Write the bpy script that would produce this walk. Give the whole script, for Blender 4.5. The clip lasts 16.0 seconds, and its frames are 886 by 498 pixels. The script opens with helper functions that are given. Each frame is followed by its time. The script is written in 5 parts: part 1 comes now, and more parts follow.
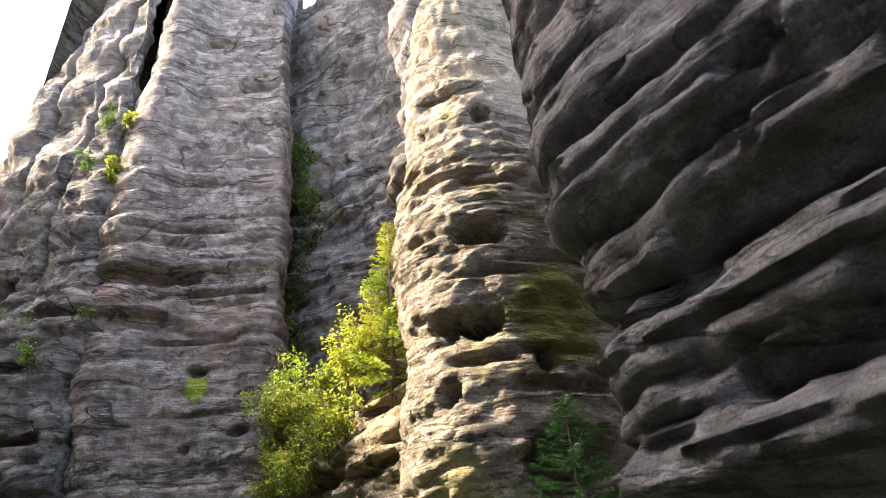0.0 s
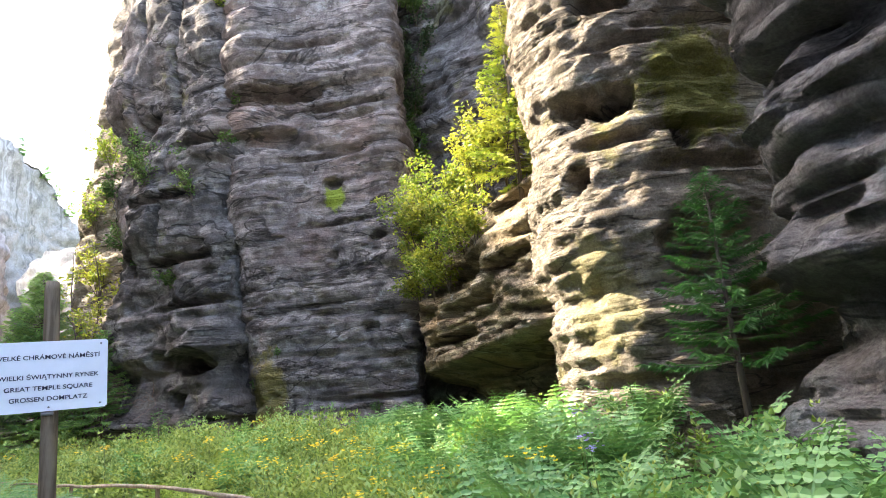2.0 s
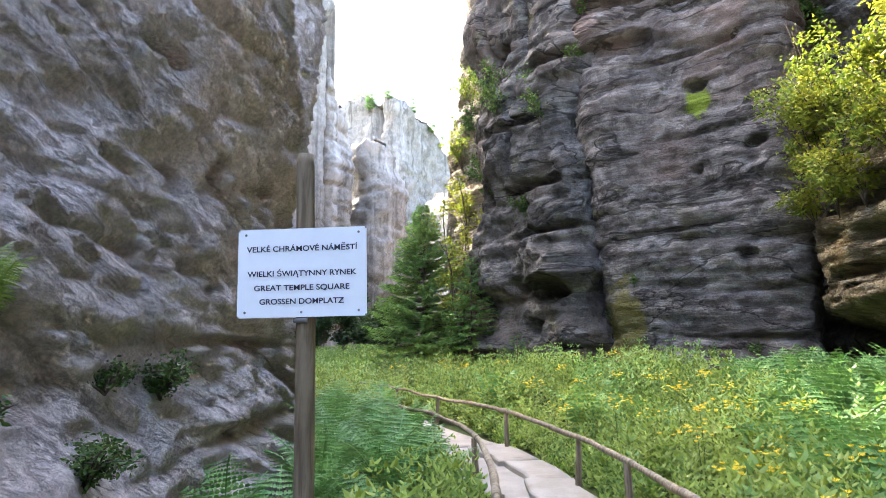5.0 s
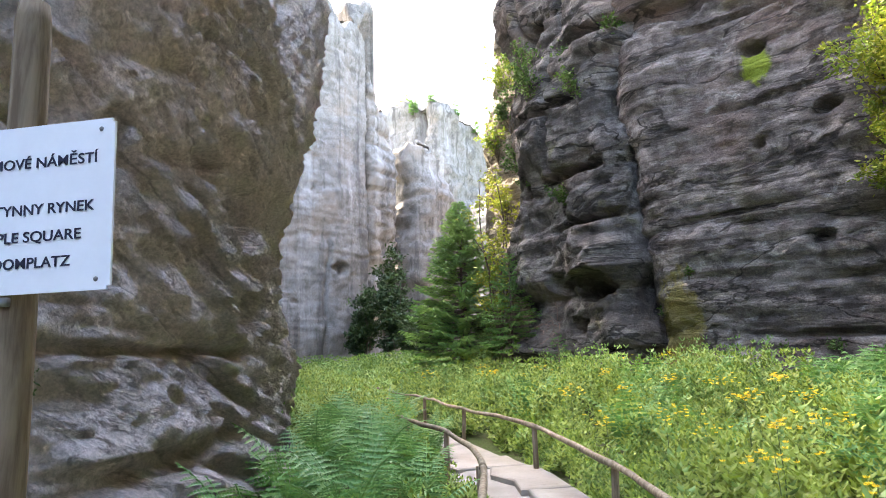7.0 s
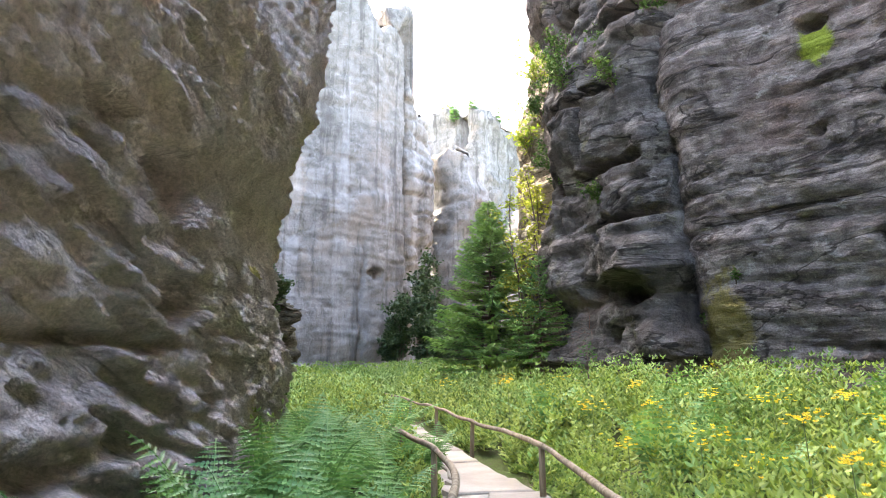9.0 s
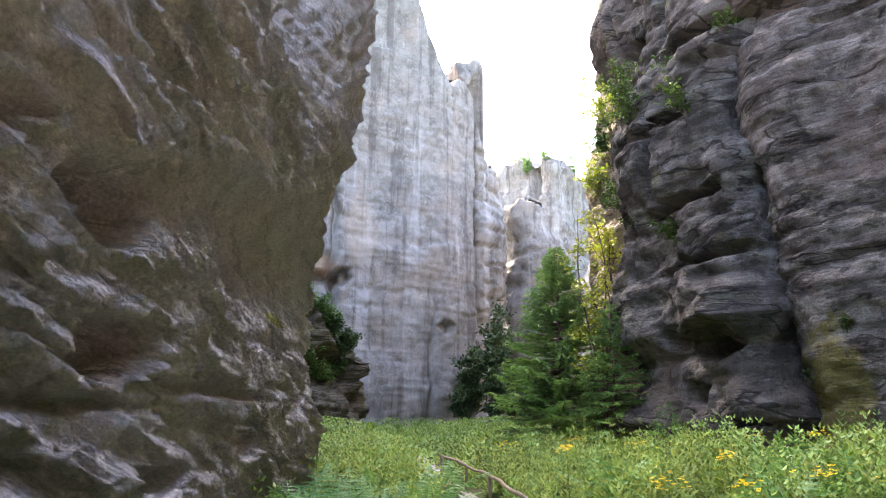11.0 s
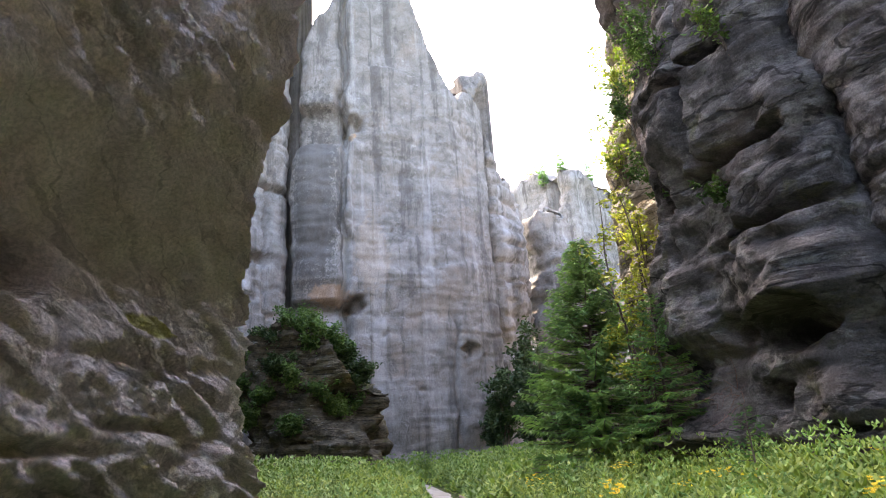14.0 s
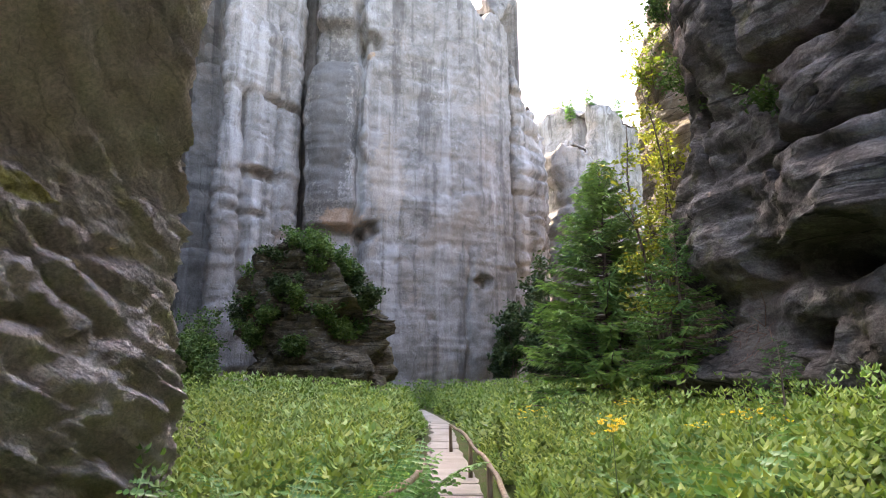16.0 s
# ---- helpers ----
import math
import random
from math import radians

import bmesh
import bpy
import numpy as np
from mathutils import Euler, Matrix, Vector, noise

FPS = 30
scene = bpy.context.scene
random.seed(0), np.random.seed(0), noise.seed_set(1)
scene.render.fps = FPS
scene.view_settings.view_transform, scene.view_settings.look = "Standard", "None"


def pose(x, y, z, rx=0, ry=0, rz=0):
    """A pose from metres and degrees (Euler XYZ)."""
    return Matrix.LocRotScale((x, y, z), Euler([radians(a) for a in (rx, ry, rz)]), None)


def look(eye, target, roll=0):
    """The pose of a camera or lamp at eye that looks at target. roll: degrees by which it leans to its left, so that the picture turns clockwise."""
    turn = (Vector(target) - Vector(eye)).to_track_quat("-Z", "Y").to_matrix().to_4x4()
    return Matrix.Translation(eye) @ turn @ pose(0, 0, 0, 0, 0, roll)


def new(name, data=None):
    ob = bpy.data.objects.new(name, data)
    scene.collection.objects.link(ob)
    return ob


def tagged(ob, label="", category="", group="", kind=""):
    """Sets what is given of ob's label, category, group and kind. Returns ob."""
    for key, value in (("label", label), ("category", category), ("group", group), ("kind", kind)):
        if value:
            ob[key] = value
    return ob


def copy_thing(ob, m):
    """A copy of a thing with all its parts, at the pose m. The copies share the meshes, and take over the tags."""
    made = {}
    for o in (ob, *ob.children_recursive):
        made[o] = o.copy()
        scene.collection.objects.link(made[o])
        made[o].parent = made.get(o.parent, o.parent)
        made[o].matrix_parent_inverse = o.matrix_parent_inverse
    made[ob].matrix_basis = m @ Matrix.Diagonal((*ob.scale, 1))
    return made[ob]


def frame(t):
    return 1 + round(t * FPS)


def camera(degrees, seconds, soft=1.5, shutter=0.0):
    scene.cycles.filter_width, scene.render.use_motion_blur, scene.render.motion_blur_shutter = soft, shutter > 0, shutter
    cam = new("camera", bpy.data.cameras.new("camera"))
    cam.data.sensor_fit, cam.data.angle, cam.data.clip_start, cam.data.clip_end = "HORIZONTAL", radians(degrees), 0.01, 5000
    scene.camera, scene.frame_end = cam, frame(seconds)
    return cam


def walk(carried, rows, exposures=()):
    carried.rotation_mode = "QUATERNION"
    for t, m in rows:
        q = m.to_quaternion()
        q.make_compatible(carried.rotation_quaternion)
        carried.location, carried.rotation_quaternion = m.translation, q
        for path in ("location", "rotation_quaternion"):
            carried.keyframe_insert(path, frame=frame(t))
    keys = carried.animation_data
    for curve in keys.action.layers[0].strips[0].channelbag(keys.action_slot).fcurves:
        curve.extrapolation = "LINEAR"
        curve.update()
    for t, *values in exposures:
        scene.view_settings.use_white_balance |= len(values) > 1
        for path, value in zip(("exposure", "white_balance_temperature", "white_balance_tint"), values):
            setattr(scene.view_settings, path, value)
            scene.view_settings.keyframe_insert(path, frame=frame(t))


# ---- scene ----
cam = camera(70.4, 16.0, soft=0.7)
PATH = [
    (0, (-0.579, -3.219, 1.526), (0.549, -1.907, 2.529), -5.2),
    (0.5, (-0.546, -3.202, 1.555), (0.65, -1.84, 2.401), -5.9),
    (1, (-0.408, -3.15, 1.539), (0.753, -1.679, 2.236), -5.6),
    (1.5, (-0.297, -3.052, 1.527), (0.763, -1.448, 2.08), -4.9),
    (2, (-0.253, -2.945, 1.536), (0.615, -1.202, 1.993), -5.3),
    (2.5, (-0.281, -2.818, 1.536), (0.4, -0.983, 1.945), -5.1),
    (3, (-0.249, -2.579, 1.53), (0.048, -0.625, 1.841), -5.6),
    (3.5, (-0.147, -2.396, 1.572), (-0.081, -0.421, 1.88), -2.9),
    (4, (0.022, -2.149, 1.568), (-0.128, -0.181, 1.89), -2.0),
    (4.2, (0.059, -1.997, 1.553), (-0.126, -0.028, 1.853), -1.2),
    (6.3, (0.48, -0.385, 1.49), (0.202, 1.567, 1.826), -0.7),
    (6.5, (0.503, -0.25, 1.478), (0.202, 1.699, 1.811), -0.6),
    (7, (0.569, 0.115, 1.5), (0.185, 2.049, 1.83), -1.7),
    (7.5, (0.576, 0.506, 1.476), (0.359, 2.476, 1.743), -0.6),
    (8, (0.597, 0.784, 1.432), (0.397, 2.763, 1.644), -2.5),
    (8.5, (0.741, 1.077, 1.429), (0.423, 3.024, 1.759), 0.2),
    (9, (0.835, 1.391, 1.416), (0.321, 3.289, 1.778), -0.2),
    (9.2, (0.874, 1.521, 1.397), (0.293, 3.405, 1.732), 0.6),
    (11.3, (0.953, 2.949, 1.534), (0.184, 4.712, 2.08), -0.5),
    (11.5, (0.905, 3.143, 1.556), (0.119, 4.904, 2.086), -1.4),
    (12, (0.851, 3.615, 1.552), (0.051, 5.346, 2.155), 0.7),
    (12.5, (0.684, 4.119, 1.539), (-0.001, 5.906, 2.12), -2.3),
    (13, (0.677, 4.591, 1.546), (-0.167, 6.299, 2.156), -0.2),
    (13.5, (0.539, 5.128, 1.544), (-0.173, 6.88, 2.194), -1.9),
    (14, (0.351, 5.576, 1.547), (-0.44, 7.307, 2.161), -3.7),
    (14.5, (0.289, 5.95, 1.522), (-0.661, 7.61, 2.106), -2.4),
    (15, (0.268, 6.346, 1.51), (-0.543, 8.098, 2.032), -3.3),
    (15.5, (0.185, 6.715, 1.489), (-0.671, 8.439, 2.033), -3.7),
    (16, (0.101, 7.067, 1.436), (-0.778, 8.814, 1.854), -0.3),
]
EXPOSURES = [(0, 3.8, 7500, 15), (1.5, 4.2, 7000, 13), (2.5, 4.05, 6900, 12), (4, 4.15, 6800, 12), (7, 4.15, 7200, 12), (9, 4.3, 7250, 12), (11.5, 3.85, 7100, 17), (14, 3.7, 7200, 17), (16, 3.75, 7400, 17)]
walk(cam, [(t, look(eye, target, roll)) for t, eye, target, roll in PATH], EXPOSURES)

# ---------------------------------------------------------------- light
world = bpy.data.worlds.new("sky")
scene.world = world
world.use_nodes = True
wn = world.node_tree.nodes
sky = wn.new("ShaderNodeTexSky")
sky.sky_type, sky.sun_disc = "NISHITA", False
SUN_EL, SUN_DIR = radians(46), (-0.78, 0.625)
sky.sun_elevation, sky.sun_rotation = SUN_EL, math.atan2(SUN_DIR[0], SUN_DIR[1])
sky.dust_density, sky.air_density = 3.0, 1.0
wn["Background"].inputs["Strength"].default_value = 0.15
world.node_tree.links.new(sky.outputs[0], wn["Background"].inputs["Color"])
sun = new("sun", bpy.data.lights.new("sun", "SUN"))
sun.data.energy, sun.data.angle, sun.data.color = 2.3, radians(0.6), (1.0, 0.93, 0.80)
sun.matrix_world = look((-40, 50, 70), (-40 - SUN_DIR[0] * math.cos(SUN_EL), 50 - SUN_DIR[1] * math.cos(SUN_EL), 70 - math.sin(SUN_EL)))


# ---------------------------------------------------------------- numeric noise
def lattice(ix, iy, iz, seed):
    n = (ix.astype(np.int64) * 374761393 + iy.astype(np.int64) * 668265263 + iz.astype(np.int64) * 2147483647 + seed * 1274126177) & 0xFFFFFFFF
    n = ((n ^ (n >> 13)) * 1274126177) & 0xFFFFFFFF
    n = ((n ^ (n >> 16)) * 2246822519) & 0xFFFFFFFF
    return ((n ^ (n >> 15)) & 0xFFFFFF) / 8388607.5 - 1.0


def vnoise(x, y, z, seed=0):
    x, y, z = np.broadcast_arrays(x, y, z)
    ix, iy, iz = np.floor(x), np.floor(y), np.floor(z)
    fx, fy, fz = x - ix, y - iy, z - iz
    fx, fy, fz = (f * f * f * (f * (f * 6 - 15) + 10) for f in (fx, fy, fz))
    out = 0.0
    for a in (0, 1):
        for b in (0, 1):
            for c in (0, 1):
                out = out + lattice(ix + a, iy + b, iz + c, seed) * (fx if a else 1 - fx) * (fy if b else 1 - fy) * (fz if c else 1 - fz)
    return out


def fbm(x, y, z, octaves=4, seed=0, gain=0.5):
    out, amp = 0.0, 1.0
    for k in range(octaves):
        out = out + amp * vnoise(x * 2 ** k, y * 2 ** k, z * 2 ** k, seed + 17 * k)
        amp *= gain
    return out


def smooth(a, b, v):
    t = np.clip((v - a) / (b - a), 0, 1)
    return t * t * (3 - 2 * t)


# ---------------------------------------------------------------- materials
class Nodes:
    """Short hand for a node material."""

    def __init__(self, name, rough=0.85, spec=0.25):
        self.mat = bpy.data.materials.new(name)
        self.mat.use_nodes = True
        self.tree = self.mat.node_tree
        self.bsdf = self.tree.nodes["Principled BSDF"]
        self.bsdf.inputs["Roughness"].default_value = rough
        self.bsdf.inputs["Specular IOR Level"].default_value = spec

    def node(self, kind, **values):
        n = self.tree.nodes.new(kind)
        for key, value in values.items():
            n.inputs[key].default_value = value
        return n

    def link(self, a, b):
        self.tree.links.new(a, b)

    def place(self, scale=(1, 1, 1), turn=(0, 0, 0)):
        c = self.node("ShaderNodeTexCoord")
        r = self.node("ShaderNodeMapping")
        r.inputs["Rotation"].default_value = turn
        self.link(c.outputs["Object"], r.inputs["Vector"])
        m = self.node("ShaderNodeMapping")
        m.inputs["Scale"].default_value = scale
        self.link(r.outputs[0], m.inputs["Vector"])
        return m.outputs[0]

    def noise(self, vector, scale, detail=5, rough=0.55, warp=0.0):
        n = self.node("ShaderNodeTexNoise", Scale=scale, Detail=detail, Roughness=rough, Distortion=warp)
        self.link(vector, n.inputs["Vector"])
        return n.outputs["Fac"]

    def ramp(self, fac, stops):
        r = self.node("ShaderNodeValToRGB")
        while len(r.color_ramp.elements) < len(stops):
            r.color_ramp.elements.new(0.5)
        for e, (at, col) in zip(r.color_ramp.elements, stops):
            e.position, e.color = at, (*col, 1) if len(col) == 3 else col
        self.link(fac, r.inputs[0])
        return r.outputs[0]

    def mask(self, fac, low, high):
        r = self.node("ShaderNodeMapRange")
        r.inputs["From Min"].default_value, r.inputs["From Max"].default_value = low, high
        r.interpolation_type = "SMOOTHSTEP"
        self.link(fac, r.inputs["Value"])
        return r.outputs[0]

    def mix(self, fac, a, b, how="MIX"):
        m = self.tree.nodes.new("ShaderNodeMix")
        m.data_type, m.blend_type = "RGBA", how
        for value, slot in ((fac, 0), (a, 6), (b, 7)):
            if isinstance(value, (int, float)):
                m.inputs[slot].default_value = value
            elif isinstance(value, tuple):
                m.inputs[slot].default_value = (*value, 1)
            else:
                self.link(value, m.inputs[slot])
        return m.outputs[2]

    def math(self, how, a, b=0.0):
        m = self.tree.nodes.new("ShaderNodeMath")
        m.operation = how
        for value, slot in ((a, 0), (b, 1)):
            if isinstance(value, (int, float)):
                m.inputs[slot].default_value = value
            else:
                self.link(value, m.inputs[slot])
        return m.outputs[0]

    def bump(self, height, strength=0.5, distance=0.02):
        b = self.node("ShaderNodeBump", Strength=strength, Distance=distance)
        self.link(height, b.inputs["Height"])
        if self.bsdf.inputs["Normal"].is_linked:
            self.link(self.bsdf.inputs["Normal"].links[0].from_socket, b.inputs["Normal"])
        self.link(b.outputs[0], self.bsdf.inputs["Normal"])

    def colour(self, value):
        self.link(value, self.bsdf.inputs["Base Color"])
        return self.mat


def rock_material(name, light, dark, warm, stains=(), moss=(0.10, 0.11, 0.03), moss_amount=0.5, streaks=0.0, grain=1.0, strata=7.0, pale=(0.42, 0.42, 0.40), tilt=0.0, lines=0.7, relief=1.0, dirt_shade=1.0, speckle=0.22, wriggle=0.6, scratch=0.0):
    """Weathered sandstone: bedding bands and cracks with crevice shade put into the colour, dark patina, warm fresh
    patches, lichen and moss.
    """
    m = Nodes(name, 0.92, 0.15)
    p = m.place()
    turn = (radians(tilt), 0, 0)
    band = m.noise(m.place((0.4, 0.4, strata), turn), 1.0, 7, 0.62, 0.5)
    lamina = m.noise(m.place((1.1, 1.1, strata * 4.0), turn), 1.0, 5, 0.6, 0.3)
    crack = m.noise(m.place((0.22, 0.22, strata * 0.22), turn), 1.0, 5, 0.55, wriggle)
    big = m.noise(p, 0.33, 4, 0.6)
    mid = m.noise(p, 2.3 * grain, 7, 0.68, 0.4)
    fine = m.noise(p, 30 * grain, 6, 0.75)
    col = m.mix(m.mask(mid, 0.34, 0.66), dark, light)
    col = m.mix(m.math("MULTIPLY", m.mask(band, 0.44, 0.60), 0.6 * dirt_shade), col, dark)
    # thin laminae darkened in colour, for the shade under small ledges
    col = m.mix(m.math("MULTIPLY", m.mask(lamina, 0.50, 0.66), 0.45 * dirt_shade), col, dark)
    col = m.mix(m.math("MULTIPLY", m.mask(big, 0.50, 0.70), 0.7), col, warm)
    patch = m.noise(m.place((1, 1, 1.8), turn), 1.1, 8, 0.74, 0.6)
    col = m.mix(m.math("MULTIPLY", m.mask(patch, 0.56, 0.67), 0.55), col, pale)
    soot = m.noise(m.place((0.8, 0.8, 0.5)), 0.8, 7, 0.7, 0.4)
    col = m.mix(m.math("MULTIPLY", m.mask(soot, 0.55, 0.70), 0.6 * dirt_shade), col, tuple(c * 0.5 for c in dark))
    line = m.mask(m.math("ABSOLUTE", m.math("SUBTRACT", crack, 0.5)), 0.016, 0.003)
    col = m.mix(m.math("MULTIPLY", line, lines), col, tuple(c * 0.3 for c in dark))
    if streaks:
        run = m.noise(m.place((0.9, 0.9, 0.035)), 1.0, 5, 0.65, 0.2)
        col = m.mix(m.math("MULTIPLY", m.mask(run, 0.50, 0.62), streaks), col, tuple(c * 0.55 for c in dark))
        run2 = m.noise(m.place((0.30, 0.30, 0.015)), 1.7, 4, 0.6)
        col = m.mix(m.math("MULTIPLY", m.mask(run2, 0.52, 0.66), streaks), col, pale)
    green = m.noise(m.place((1, 1, 1.3)), 0.75, 6, 0.68, 0.5)
    col = m.mix(m.math("MULTIPLY", m.mask(green, 0.57, 0.70), moss_amount), col, moss)
    for (cx, cy, cz), (rx, ry, rz), tone, amount in stains:
        mp = m.node("ShaderNodeMapping")
        mp.vector_type = "TEXTURE"
        mp.inputs["Location"].default_value, mp.inputs["Scale"].default_value = (cx, cy, cz), (rx, ry, rz)
        m.link(m.place(), mp.inputs["Vector"])
        far = m.node("ShaderNodeVectorMath")
        far.operation = "LENGTH"
        m.link(mp.outputs[0], far.inputs[0])
        edge = m.math("ADD", far.outputs["Value"], m.math("MULTIPLY", m.math("SUBTRACT", m.noise(p, 3.0, 6, 0.7), 0.5), 1.6))
        col = m.mix(m.math("MULTIPLY", m.mask(edge, 1.1, 0.75), amount), col, tone)
    speck = m.mask(fine, 0.34, 0.66)
    col = m.mix(0.5, col, m.mix(speck, (speckle, speckle, speckle), (1.05, 1.05, 1.05)), "MULTIPLY")
    col = m.mix(0.5, col, (1.35, 1.35, 1.35), "MULTIPLY")
    if scratch:
        # close dipping furrows with sharp lips, their shade also put into the colour
        cut = m.noise(m.place((3.0, 3.2, 9.0), turn), 1.0, 8, 0.7, 0.9)
        furrow = m.mask(m.math("ABSOLUTE", m.math("SUBTRACT", cut, 0.5)), 0.0, 0.10)
        col = m.mix(m.math("MULTIPLY", m.math("SUBTRACT", 1.0, furrow), 0.14), col, tuple(c * 0.6 for c in dark))
        m.bump(furrow, 0.9, 0.05 * scratch)
        m.bump(cut, 0.9, 0.03 * scratch)
    m.bump(band, 0.9, 0.16 * relief)
    m.bump(lamina, 0.9, 0.035 * relief)
    m.bump(m.math("SUBTRACT", 1.0, line), 0.8, 0.06 * relief)
    m.bump(mid, 0.8, 0.14 * relief)
    m.bump(fine, 1.0, 0.035)
    pits = m.node("ShaderNodeTexVoronoi", Scale=5.5 * grain)
    m.link(m.place((1, 1, 1.7)), pits.inputs["Vector"])
    m.bump(m.mask(pits.outputs["Distance"], 0.05, 0.42), 0.5, 0.06 * relief)
    return m.colour(col)


# Base paler than the similar rock opposite: light it lacks is put into the colour.
ROCK_LEFT = rock_material("grey pitted sandstone", (0.78, 0.69, 0.66), (0.60, 0.515, 0.48), (0.67, 0.57, 0.53), moss=(0.50, 0.485, 0.455), moss_amount=0.2, tilt=32, lines=0.35, relief=0.22, dirt_shade=0.22, strata=5.5, scratch=0.45, pale=(0.64, 0.60, 0.57), speckle=0.30,
                          stains=[((-4.0, 9.35, 2.72), (0.5, 0.40, 0.11), (0.36, 0.34, 0.04), 0.8)])
ROCK_SLAB = rock_material("dark banded sandstone slab", (0.32, 0.282, 0.262), (0.09, 0.076, 0.07), (0.24, 0.172, 0.145), moss=(0.15, 0.14, 0.07), moss_amount=0.3, strata=3.4, relief=0.6, dirt_shade=1.15,
                          stains=[((3.0, 15.3, 1.4), (0.5, 1.2, 1.9), (0.25, 0.21, 0.06), 0.7), ((4.85, 14.1, 7.5), (0.28, 1.0, 0.42), (0.20, 0.26, 0.03), 0.95)])
# Dark patina, with the overhangs' shade put into the base colour as well.
ROCK_RIGHT = rock_material("dark banded sandstone", (0.23, 0.215, 0.205), (0.062, 0.056, 0.053), (0.19, 0.15, 0.127), moss=(0.15, 0.15, 0.055), moss_amount=0.45, strata=2.4, dirt_shade=1.2, relief=0.6, pale=(0.30, 0.30, 0.285))
# Similar stone to ROCK_LEFT, its shade put into a much darker base.
ROCK_OVER = rock_material("shaded grey sandstone", (0.21, 0.198, 0.19), (0.085, 0.078, 0.073), (0.17, 0.145, 0.127), moss_amount=0.2, strata=4.0, lines=0.5, pale=(0.25, 0.25, 0.245))
ROCK_EYE = rock_material("ochre hollowed sandstone", (0.37, 0.315, 0.245), (0.17, 0.14, 0.105), (0.32, 0.25, 0.18), moss=(0.26, 0.23, 0.05), moss_amount=0.5,
                         stains=[((6.6, 2.3, 5.5), (0.9, 1.0, 1.0), (0.20, 0.20, 0.04), 0.8), ((5.2, 3.6, 2.6), (0.6, 0.7, 0.9), (0.32, 0.28, 0.12), 0.55)])
ROCK_SHELF = rock_material("brown layered sandstone", (0.36, 0.30, 0.205), (0.13, 0.105, 0.073), (0.33, 0.235, 0.12), moss=(0.20, 0.19, 0.045), moss_amount=0.65)
ROCK_FAR = rock_material("pale streaked sandstone", (0.26, 0.238, 0.22), (0.15, 0.135, 0.122), (0.25, 0.205, 0.17), moss=(0.19, 0.19, 0.14), moss_amount=0.25, streaks=0.65, grain=0.4, strata=0.8, pale=(0.345, 0.325, 0.31), relief=0.32, dirt_shade=0.25, lines=0.15, wriggle=0.1, speckle=0.4,
                         stains=[((-28.0, 43.9, 22.0), (1.9, 2.0, 10.0), (0.09, 0.082, 0.075), 0.8), ((-27.0, 44.2, 13.4), (1.5, 2.0, 1.0), (0.38, 0.24, 0.15), 0.55), ((-26.0, 45.0, 27.6), (0.8, 1.2, 1.0), (0.40, 0.26, 0.15), 0.7), ((-24.5, 46.5, 17), (1.4, 1.6, 3.5), (0.36, 0.28, 0.21), 0.4)])
ROCK_MOSSY = rock_material("mossy rock", (0.17, 0.145, 0.10), (0.06, 0.05, 0.035), (0.15, 0.12, 0.045), moss=(0.11, 0.12, 0.03), moss_amount=0.9)


def ground_material():
    m = Nodes("soil with moss and grass", 0.95, 0.1)
    p = m.place()
    a, b = m.noise(p, 0.8, 6, 0.65), m.noise(p, 14, 5, 0.7)
    col = m.mix(m.mask(a, 0.38, 0.62), (0.045, 0.06, 0.018), (0.075, 0.06, 0.035))
    col = m.mix(m.mask(b, 0.35, 0.7), col, (0.06, 0.095, 0.02))
    m.bump(b, 0.8, 0.05)
    return m.colour(col)


def path_material():
    m = Nodes("trodden sandstone slabs", 0.9, 0.2)
    p = m.place()
    a, b = m.noise(p, 1.6, 5, 0.6), m.noise(p, 35, 5, 0.7)
    col = m.mix(m.mask(a, 0.35, 0.65), (0.27, 0.24, 0.205), (0.36, 0.325, 0.285))
    info = m.node("ShaderNodeObjectInfo")
    col = m.mix(m.math("MULTIPLY", info.outputs["Random"], 0.35), col, (0.25, 0.21, 0.175))
    col = m.mix(m.math("MULTIPLY", m.mask(b, 0.5, 0.75), 0.4), col, (0.16, 0.13, 0.10))
    m.bump(a, 0.4, 0.03)
    m.bump(b, 0.5, 0.01)
    return m.colour(col)


GROUND, PATHSTONE = ground_material(), path_material()


# ---------------------------------------------------------------- building
def mesh_object(name, verts, faces, material, parent=None, label="", shade=True):
    me = bpy.data.meshes.new(name)
    me.from_pydata(verts if isinstance(verts, list) else verts.tolist(), [], faces if isinstance(faces, list) else faces.tolist())
    me.materials.append(material)
    if shade:
        me.polygons.foreach_set("use_smooth", [True] * len(me.polygons))
    me.update()
    ob = new(name, me)
    if parent:
        ob.parent = parent
    if label:
        ob["label"] = label
    return ob


def part(name, bm, material, parent, label="", shade=True):
    me = bpy.data.meshes.new(name)
    bm.to_mesh(me)
    bm.free()
    me.materials.append(material)
    if shade:
        me.polygons.foreach_set("use_smooth", [True] * len(me.polygons))
    ob = new(name, me)
    ob.parent = parent
    if label:
        ob["label"] = label
    return ob


